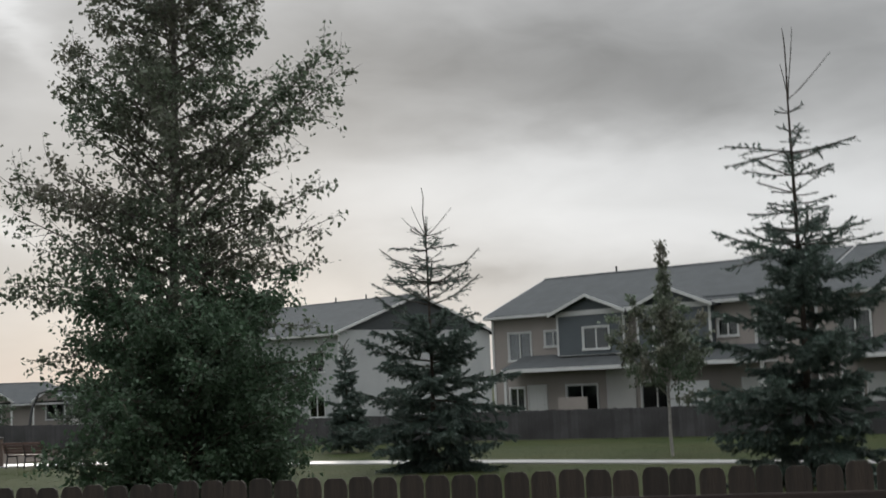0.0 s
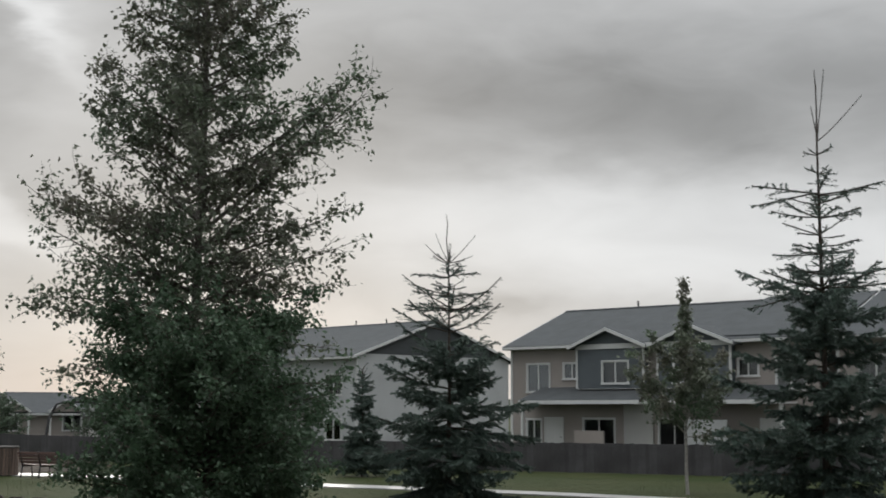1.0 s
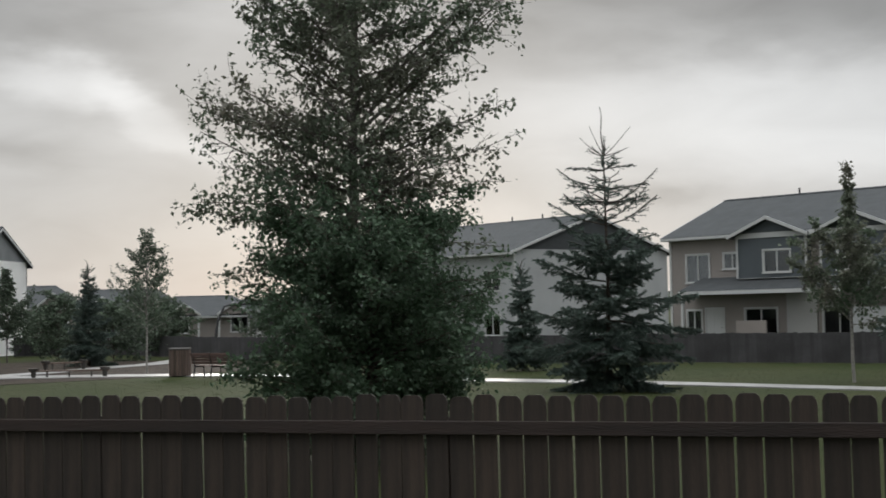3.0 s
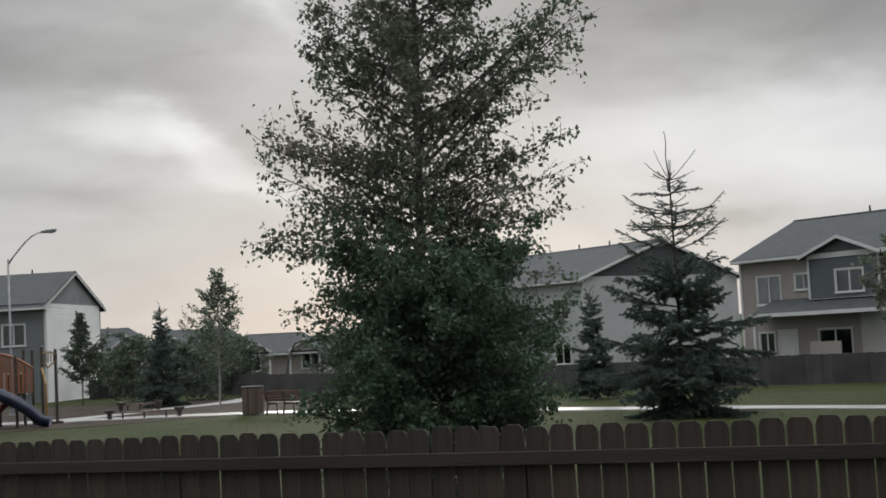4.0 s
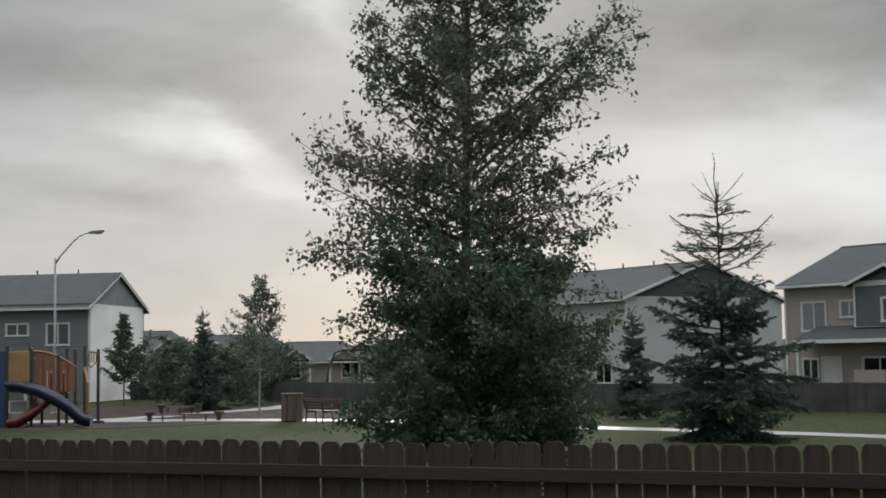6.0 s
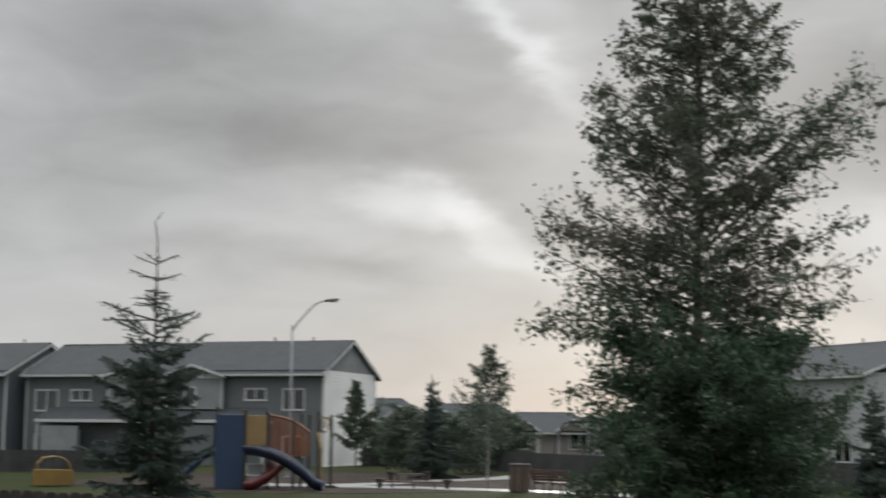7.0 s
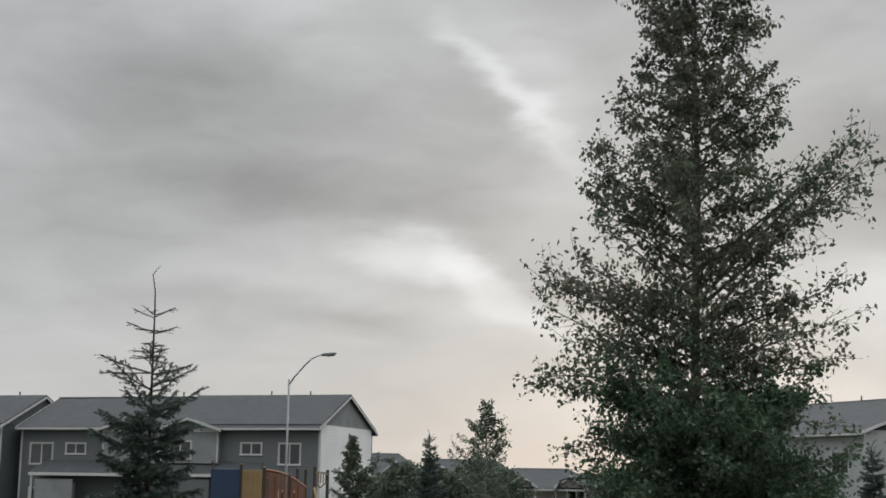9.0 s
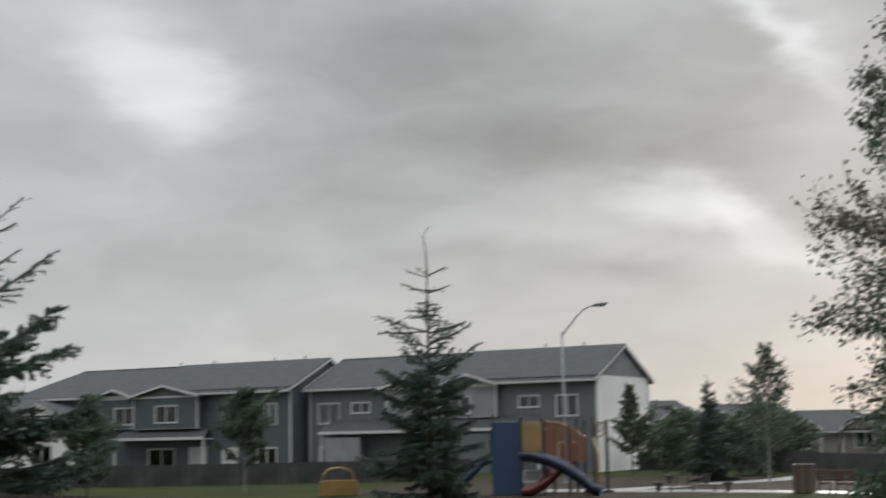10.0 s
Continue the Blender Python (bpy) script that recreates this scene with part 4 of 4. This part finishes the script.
HEDGE = ([0.0, 0.3, 0.6, 1.0], [1.6, 2.0, 1.7, 0.5])
for i, (a, d, hgt) in enumerate(((5.2, 76, 3.4), (7.3, 72, 3.0), (9.4, 78, 2.9), (4.4, 86, 2.6), (8.3, 88, 3.6), (13.4, 92, 2.6))):
    broadleaf("park_shrub", *at(a, d), hgt, HEDGE, 40 + i, "rounded dark green park shrub", leaf=0.17, limbs=40, twigs=8, per=14, first=0.02, girth=0.008,
              bark=DARKBARK, foliage=FARLEAF, rise=0.45, group="park shrubs")


def far_hills():
    """A low wooded rise along the horizon, its top uneven with tree crowns."""
    m = Mesh()
    verts, n = [], 260
    for i in range(n):
        a = -60 + 150 * i / (n - 1)
        h = 6.8 + 2.2 * noise.noise(Vector((a * 0.12, 0, 0))) + 1.6 * noise.noise(Vector((a * 1.4, 3, 0))) + 1.0 * noise.noise(Vector((a * 4.0, 7, 0)))
        for d, z in ((560, -1.0), (585, h * 0.7), (620, h), (900, h * 0.9), (901, -1.0)):
            verts.append((d * math.sin(radians(a)), d * math.cos(radians(a)), z))
    faces = [(i * 5 + k, (i + 1) * 5 + k, (i + 1) * 5 + k + 1, i * 5 + k + 1) for i in range(n - 1) for k in range(4)]
    m.add(verts, faces)
    tagged(part("backdrop", m, FARWOOD), "low wooded hills along the horizon", "hills", kind="structure")


far_hills()
# ---------------------------------------------------------------- park furniture and play equipment
BINWOOD = shader("weathered_brown_slats", (0.125, 0.088, 0.070), 0.7, spots=0.3, scale=2, fine=25, streak=(5, 5, 0.5), per_object=0.25, bump=0.2)
BLUE = shader("blue_plastic", (0.019, 0.041, 0.088), 0.45, spots=0.12, scale=1.5, fine=20, bump=0.05)
NAVY = shader("navy_plastic", (0.013, 0.021, 0.046), 0.45, spots=0.12, scale=1.5, fine=20, bump=0.05)
RED = shader("red_plastic", (0.115, 0.022, 0.022), 0.45, spots=0.12, scale=1.5, fine=20, bump=0.05)
TAN = shader("tan_plastic", (0.27, 0.18, 0.08), 0.5, spots=0.12, scale=1.5, fine=20, bump=0.05)
ORANGE = shader("orange_plastic", (0.21, 0.085, 0.042), 0.5, spots=0.12, scale=1.5, fine=20, bump=0.05)
YELLOW = shader("yellow_paint", (0.22, 0.135, 0.035), 0.5, spots=0.15, scale=1.5, fine=20, bump=0.05)
PLAYPOST = shader("brown_steel", (0.045, 0.040, 0.035), 0.5, spots=0.15, scale=2, fine=20, bump=0.05)
SLATWOOD = shader("red_brown_slats", (0.10, 0.055, 0.045), 0.6, spots=0.25, scale=2, fine=25, streak=(0.5, 5, 5), bump=0.2)
IRON = shader("dark_iron", (0.025, 0.025, 0.027), 0.5, metal=0.3, spots=0.15, scale=3, fine=30, bump=0.1)
LAMPGLASS = shader("lamp_lens", (0.45, 0.45, 0.42), 0.3, spots=0.05, scale=3, fine=20, bump=0.0)


def low_fence(points, height, seed, label):
    """A low board fence along a line of points, a bay at a time."""
    rng = random.Random(seed)
    f = thing("board_fence", pose(points[0][0], points[0][1], 0), label, "fence", "low park fences")
    o = Vector((points[0][0], points[0][1], 0))
    for a, b in zip(points, points[1:]):
        a, b = Vector((*a, 0)) - o, Vector((*b, 0)) - o
        d = (b - a)
        n = max(1, round(d.length / 2.4))
        u = d.normalized()
        for i in range(n):
            s, e = a + d * i / n, a + d * (i + 1) / n
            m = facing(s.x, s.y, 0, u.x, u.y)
            w = (e - s).length
            p, x = Mesh(), 0.0
            while x < w - 0.02:
                h = height + rng.uniform(-0.015, 0.015)
                p.box(x, min(x + 0.138, w), 0.0, 0.018, 0.03, h)
                x += 0.143
            p.box(0, w, 0.018, 0.055, height - 0.25, height - 0.16)
            p.box(0, w, 0.018, 0.055, 0.2, 0.29)
            tagged(part("fence_panel", p, DARKFENCE, f, m=m), kind="stuff")
            q = Mesh()
            q.box(-0.05, 0.05, 0.057, 0.157, -0.2, height + 0.02)
            part("post", q, DARKFENCE, f, m=m)


low_fence([(5.3, 86.0), (10.0, 84.5), (12.2, 77.0), (14.2, 67.0), (17.0, 59.5), (21.3, 53.0), (27.0, 47.4), (31.2, 41.3), (35.0, 34.0)], 1.12, 1, "low dark board fence round the townhouse yards")
low_fence([(-40.0, 69.5), (-26.0, 70.2), (-9.0, 71.6), (-4.0, 72.5)], 1.1, 2, "low dark board fence before the slate townhouse")


def street_lamp(az, d):
    x, y = at(az, d)
    k = thing("street_lamp", pose(x, y, 0), "tall galvanised street lamp with a curved arm", "street lamp")
    top = 2.25 + d * math.tan(radians(4.15))
    p = Mesh()
    p.tube([(0, 0, -0.2), (0, 0, 1.2), (0, 0, top)], [0.08, 0.066, 0.045], 10)
    part("pole", p, STEEL, k, smooth=True)
    b = Mesh()
    b.lathe([(0.0, 0.0), (0.2, 0.0), (0.2, 0.05), (0.13, 0.09), (0.12, 0.3), (0.0, 0.3)], 12)
    part("base_plate", b, STEEL, k)
    arm = Mesh()
    arm.tube([(0, 0, top - 0.25), (0.25, 0, top + 0.12), (0.75, 0, top + 0.72), (1.05, 0, top + 1.0), (1.35, 0, top + 1.14), (1.55, 0, top + 1.17)],
             [0.04, 0.038, 0.035, 0.033, 0.03, 0.03], 8)
    part("arm", arm, STEEL, k, smooth=True)
    h = Mesh()
    m = pose(1.45, 0, top + 1.17, 0, -7, 0)
    loop = [(0.0, 0, -0.03), (0.18, 0, -0.07), (0.68, 0, -0.06), (0.74, 0, 0.0), (0.66, 0, 0.06), (0.2, 0, 0.07), (0.0, 0, 0.04)]
    h.prism([m @ (Vector(q) + Vector((0, -0.13, 0))) for q in loop], (0, 0.26, 0))
    head = part("lamp_head", h, STEEL, k, "grey cobra-head lantern", bevel=0.02)
    g = Mesh()
    g.box(0.3, 0.62, -0.09, 0.09, -0.105, -0.072, m=m)
    part("lens", g, LAMPGLASS, head)


street_lamp(0.6, 66)


def park_bench():
    a, b = Vector((9.12, 49.9)), Vector((10.2, 48.4))
    u = (b - a).normalized()
    k = thing("park_bench", facing(a.x, a.y, 0, u.x, u.y), "red-brown slatted park bench with iron legs", "bench")
    w = (b - a).length
    for i in range(4):
        s = Mesh()
        s.box(0, w, -0.02 - 0.035 * i, 0.01 - 0.035 * i, 0.50 + 0.1 * i, 0.585 + 0.1 * i)
        part("back_slat", s, SLATWOOD, k, bevel=0.006)
    for i in range(4):
        s = Mesh()
        s.box(0, w, 0.07 + 0.105 * i, 0.16 + 0.105 * i, 0.42, 0.45)
        part("seat_slat", s, SLATWOOD, k, bevel=0.006)
    for x in (0.12, w / 2, w - 0.12):
        f = Mesh()
        f.tube([(x, -0.12, 0.9), (x, 0.02, 0.42), (x, -0.06, 0.0)], 0.026, 6)
        f.tube([(x, 0.0, 0.40), (x, 0.46, 0.40), (x, 0.5, 0.0)], 0.026, 6)
        part("leg", f, IRON, k)


park_bench()


def litter_bin():
    k = thing("litter_bin", pose(8.95, 51.4, 0), "round litter bin clad in upright brown slats", "litter bin")
    n = 22
    for i in range(n):
        a = i * math.tau / n
        s = Mesh()
        s.box(-0.042, 0.042, -0.016, 0.016, 0.04, 0.98, m=pose(0.38 * math.cos(a), 0.38 * math.sin(a), 0, 0, 0, math.degrees(a) + 90))
        part("slat", s, BINWOOD, k)
    c = Mesh()
    c.lathe([(0.0, 0.03), (0.34, 0.03), (0.345, 0.95), (0.33, 0.95), (0.325, 0.06), (0.0, 0.06)], 20)
    part("liner", c, IRON, k)
    r = Mesh()
    r.lathe([(0.33, 0.97), (0.41, 0.97), (0.42, 1.01), (0.39, 1.05), (0.33, 1.03), (0.33, 0.97)], 24)
    part("rim", r, PLAYPOST, k, "dark metal rim")


litter_bin()


def balance_beam(a, b, h, label):
    a, b = Vector(a), Vector(b)
    u = (b - a).normalized()
    w = (b - a).length
    k = thing("balance_beam", facing(a.x, a.y, 0, u.x, u.y), label, "play beam", "low beams")
    p = Mesh()
    p.box(-0.1, w + 0.1, -0.09, 0.09, h - 0.13, h - 0.07)
    part("plank", p, BINWOOD, k, bevel=0.01)
    for x in (w * 0.2, w * 0.5, w * 0.8):
        q = Mesh()
        q.box(x - 0.03, x + 0.03, -0.03, 0.03, -0.1, h - 0.13)
        part("leg", q, PLAYPOST, k)
    for x in (0.05, w - 0.05):
        q = Mesh()
        q.lathe([(0.0, 0.0), (0.08, 0.0), (0.085, 0.06), (0.11, h - 0.1), (0.19, h - 0.06), (0.2, h + 0.01), (0.0, h + 0.02)], 12, m=pose(x, 0, 0))
        part("pedestal", q, PLAYPOST, k)


balance_beam((4.0, 54.6), (6.6, 53.7), 0.36, "low brown play beam on two flared pedestals")
balance_beam((5.0, 61.5), (6.7, 61.9), 0.42, "low brown play beam on the mulch")


def play_tower():
    k = thing("play_tower", pose(0, 54.0, 0), "playground tower with blue, tan and orange panels and two slides", "play structure")

    def piece(name, mesh, mat, label="", **kw):
        return part(name, mesh, mat, k, label, **kw)

    for x, y, h in ((-1.12, -0.7, 2.9), (-1.12, 0.7, 2.9), (-0.26, -0.7, 2.8), (-0.26, 0.7, 2.8), (0.12, 0.5, 2.5), (0.7, -0.6, 2.55), (1.0, 0.5, 2.8), (1.3, 0.2, 2.75), (1.62, -0.4, 2.85), (-2.2, 0.6, 3.0)):
        m = Mesh()
        m.tube([(x, y, -0.2), (x, y, h)], 0.055, 10)
        p = piece("post", m, PLAYPOST)
        c = Mesh()
        c.lathe([(0.065, h - 0.03), (0.065, h + 0.03), (0.03, h + 0.06), (0.0, h + 0.06)], 10, m=pose(x, y, 0))
        part("cap", c, PLAYPOST, p)
    d = Mesh()
    d.box(-2.15, -0.2, -0.7, 0.7, 1.45, 1.53)
    d.box(-0.2, 0.95, -0.55, 0.55, 1.15, 1.22)
    piece("deck", d, PLAYPOST)
    w = Mesh()
    w.box(-2.2, -1.16, -0.78, -0.72, 0.0, 2.75)
    w.box(-2.2, -2.14, -0.72, 0.7, 0.0, 2.75)
    piece("wall_panel", w, BLUE, "tall blue plastic panel", bevel=0.02)
    t = Mesh()
    t.box(-1.06, -0.32, -0.74, -0.70, 1.6, 2.72)
    for i in range(4):
        t.box(-1.02 + 0.19 * i, -0.92 + 0.19 * i, -0.765, -0.735, 1.66, 2.66)
    piece("wall_panel", t, TAN, "tan ribbed plastic panel", bevel=0.008)
    for i in range(11):
        b = Mesh()
        x = -0.27 + 0.145 * i
        b.box(x, x + 0.105, -0.62, -0.57, 1.22, 2.68 - 0.62 * (i / 10) ** 2.2)
        piece("baluster", b, ORANGE, "orange plastic upright", bevel=0.01)
    r = Mesh()
    r.tube([(-0.3 + 0.16 * i, -0.6, 2.72 - 0.62 * (i / 10) ** 2.2) for i in range(11)], 0.05, 8)
    piece("handrail", r, ORANGE)

    def chute(name, line, width, mat, label):
        s = Mesh()
        pts = [Vector(q) for q in line]
        ring = []
        for i, q in enumerate(pts):
            t0 = (pts[min(i + 1, len(pts) - 1)] - pts[max(i - 1, 0)]).normalized()
            side = t0.cross(Vector((0, 0, 1))).normalized()
            up = side.cross(t0)
            for a in range(9):
                ang = math.pi * (a / 8) + math.pi
                ring.append(q + side * math.cos(ang) * width / 2 + up * (math.sin(ang) * width * 0.42))
            for a in range(8, -1, -1):
                ang = math.pi * (a / 8) + math.pi
                ring.append(q + side * math.cos(ang) * (width / 2 - 0.03) + up * (math.sin(ang) * (width * 0.42 - 0.03) + 0.005))
        faces = [(i * 18 + a, i * 18 + (a + 1) % 18, (i + 1) * 18 + (a + 1) % 18, (i + 1) * 18 + a) for i in range(len(pts) - 1) for a in range(18)]
        s.add(ring, faces)
        piece(name, s, mat, label, smooth=True)

    chute("slide", [(-0.9, -0.9, 1.62), (-0.55, -1.2, 1.6), (0.1, -1.5, 1.42), (0.7, -1.7, 1.1), (1.2, -1.8, 0.75), (1.55, -1.85, 0.4), (1.85, -1.9, 0.33)], 0.9, NAVY, "dark blue plastic chute slide")
    chute("slide", [(0.35, -0.8, 1.25), (0.2, -1.15, 1.1), (-0.05, -1.35, 0.85), (-0.4, -1.45, 0.55), (-0.85, -1.5, 0.3), (-1.1, -1.5, 0.30)], 0.8, RED, "red plastic chute slide")
    chute("slide", [(-2.2, 0.0, 1.5), (-2.7, -0.1, 1.3), (-3.2, -0.2, 0.8), (-3.6, -0.2, 0.4), (-4.0, -0.2, 0.3)], 0.6, BLUE, "blue plastic chute slide")
    f = Mesh()
    for q in ((-1.04, -0.36, 0.5, 0.55), (-1.04, -0.36, 0.91, 0.96), (-1.04, -0.99, 0.55, 0.91), (-0.41, -0.36, 0.55, 0.91)):
        f.box(q[0], q[1], -0.96, -0.9, q[2], q[3])
    fr = piece("play_panel", f, WHITE, "white-edged play panel")
    g = Mesh()
    g.box(-0.99, -0.41, -0.94, -0.92, 0.55, 0.91)
    part("board", g, SHINGLE_GABLE, fr)
    for x in (-0.98, -0.42):
        leg = Mesh()
        leg.tube([(x, -0.93, -0.1), (x, -0.93, 0.5)], 0.025, 6)
        part("leg", leg, PLAYPOST, fr)
    arch = Mesh()
    arch.tube([(1.62, -0.4, 2.62), (1.8, -0.2, 2.68), (2.0, 0.2, 2.66), (2.15, 0.6, 2.6)], 0.035, 8)
    arch.tube([(1.62, -0.1, 2.4), (1.85, 0.1, 2.1), (2.15, 0.6, 2.35)], 0.03, 8)
    for i in range(5):
        arch.tube([(1.68 + 0.1 * i, -0.3 + 0.2 * i, 2.62), (1.68 + 0.1 * i, 0.1 + 0.15 * i, 2.3)], 0.02, 6)
    piece("climbing_arch", arch, YELLOW, "yellow tubular climbing arch")
    pole = Mesh()
    pole.tube([(2.15, 0.6, -0.2), (2.15, 0.6, 2.78)], 0.06, 10)
    pole.box(1.95, 2.35, 0.4, 0.8, 0.0, 0.1)
    piece("post", pole, PLAYPOST)
    y = Mesh()
    y.tube([(1.72, -1.0, -0.2), (1.72, -1.0, 1.5)], 0.045, 8)
    y.tube([(1.72, -1.0, 1.5), (1.66, -0.7, 1.9), (1.62, -0.42, 2.1)], 0.045, 8)
    piece("handrail", y, YELLOW, "yellow upright handrail")


play_tower()


def yellow_climber():
    x, y = at(-8.55, 56)
    k = thing("climber", pose(x, y, 0, 0, 0, 12) @ Matrix.Diagonal((0.78, 0.9, 1.0, 1.0)), "low yellow playground climber with a rail cage", "play structure")
    for y0 in (-0.42, 0.36):
        b = Mesh()
        b.prism([(-0.95, y0, 0.04), (0.9, y0, 0.04), (0.98, y0, 0.3), (0.85, y0, 0.62), (-0.88, y0, 0.64), (-0.98, y0, 0.3)], (0, 0.06, 0))
        part("side_panel", b, YELLOW, k, bevel=0.015)
    d = Mesh()
    d.box(-0.88, 0.85, -0.355, 0.355, 0.4, 0.46)
    part("deck", d, PLAYPOST, k)
    for x2 in (-0.94, 0.86):
        e = Mesh()
        e.box(x2, x2 + 0.06, -0.355, 0.355, 0.06, 0.6)
        part("end_panel", e, YELLOW, k, bevel=0.01)
    for s in (-0.39, -0.13, 0.13, 0.39):
        c = Mesh()
        c.tube([(-0.84, s, 0.6), (-0.76, s, 0.86), (-0.52, s, 1.06), (0.0, s, 1.12), (0.44, s, 1.04), (0.68, s, 0.86), (0.78, s, 0.6)], 0.034, 8)
        part("rail", c, YELLOW, k)
    for x2, z in ((-0.8, 0.74), (-0.76, 0.86), (-0.52, 1.06), (-0.26, 1.1), (0.0, 1.12), (0.24, 1.08), (0.44, 1.04), (0.68, 0.86)):
        c = Mesh()
        c.tube([(x2, -0.39, z), (x2, 0.39, z)], 0.028, 8)
        part("rung", c, YELLOW, k)


yellow_climber()


def swing_set():
    x, y = at(12.45, 75)
    k = thing("swing_set", pose(x, y, 0, 0, 0, -12), "dark metal swing frame with curved splayed legs", "swing")
    h = 2.75
    b = Mesh()
    b.tube([(-0.75, 0, h), (0.75, 0, h)], 0.07, 8)
    part("top_bar", b, IRON, k)
    for x2, out in ((-0.75, -1), (0.75, 1)):
        for s in (-1, 1):
            q = Mesh()
            q.tube([(x2 - out * 0.1, 0, h), (x2 + out * 0.28, s * 0.25, h - 0.12), (x2 + out * 0.62, s * 0.55, h * 0.7), (x2 + out * 0.78, s * 0.85, h * 0.3), (x2 + out * 0.85, s * 1.0, -0.1)], 0.065, 6)
            part("leg", q, IRON, k)
    for x2 in (-0.38, 0.38):
        s = Mesh()
        s.box(x2 - 0.24, x2 + 0.24, -0.09, 0.09, 0.5, 0.53)
        seat = part("seat", s, IRON, k)
        for e in (-0.22, 0.22):
            c = Mesh()
            c.tube([(x2 + e, 0, h), (x2 + e, 0, 0.52)], 0.012, 4)
            part("chain", c, STEEL, seat)


swing_set()


def lawn_tufts():
    """Short uneven grass over the near lawn."""
    rng = np.random.default_rng(77)
    n = 60000
    az, d = np.radians(rng.uniform(-24, 46, n)), np.sqrt(rng.uniform(17.0 ** 2, 50.0 ** 2, n))
    P = np.stack([d * np.sin(az), d * np.cos(az), np.zeros(n)], 1)
    path = np.array([(25.0, 24.0), (22.2, 30.0), (19.3, 36.0), (14.8, 43.5), (11.8, 49.6)])
    clear = np.ones(n, bool)
    for a, b in zip(path, path[1:]):
        q = np.clip(((P[:, :2] - a) @ (b - a)) / ((b - a) @ (b - a)), 0, 1)[:, None]
        clear &= np.linalg.norm(P[:, :2] - (a + q * (b - a)), axis=1) > 1.0
    P = P[clear]
    n = len(P)
    a = rng.uniform(0, math.tau, n)
    s = np.stack([np.cos(a), np.sin(a), np.zeros(n)], 1) * rng.uniform(0.004, 0.009, (n, 1))
    lean = rng.normal(0, 0.03, (n, 3))
    lean[:, 2] = rng.uniform(0.012, 0.035, n)
    V = np.stack([P - s, P + s, P + lean], 1).reshape(-1, 3)
    me = mesh_of("grass", V, np.arange(len(V)).reshape(-1, 3), BLADES)
    tagged(part("grass", me, None), "short damp uneven lawn grass", "grass", kind="stuff")


lawn_tufts()
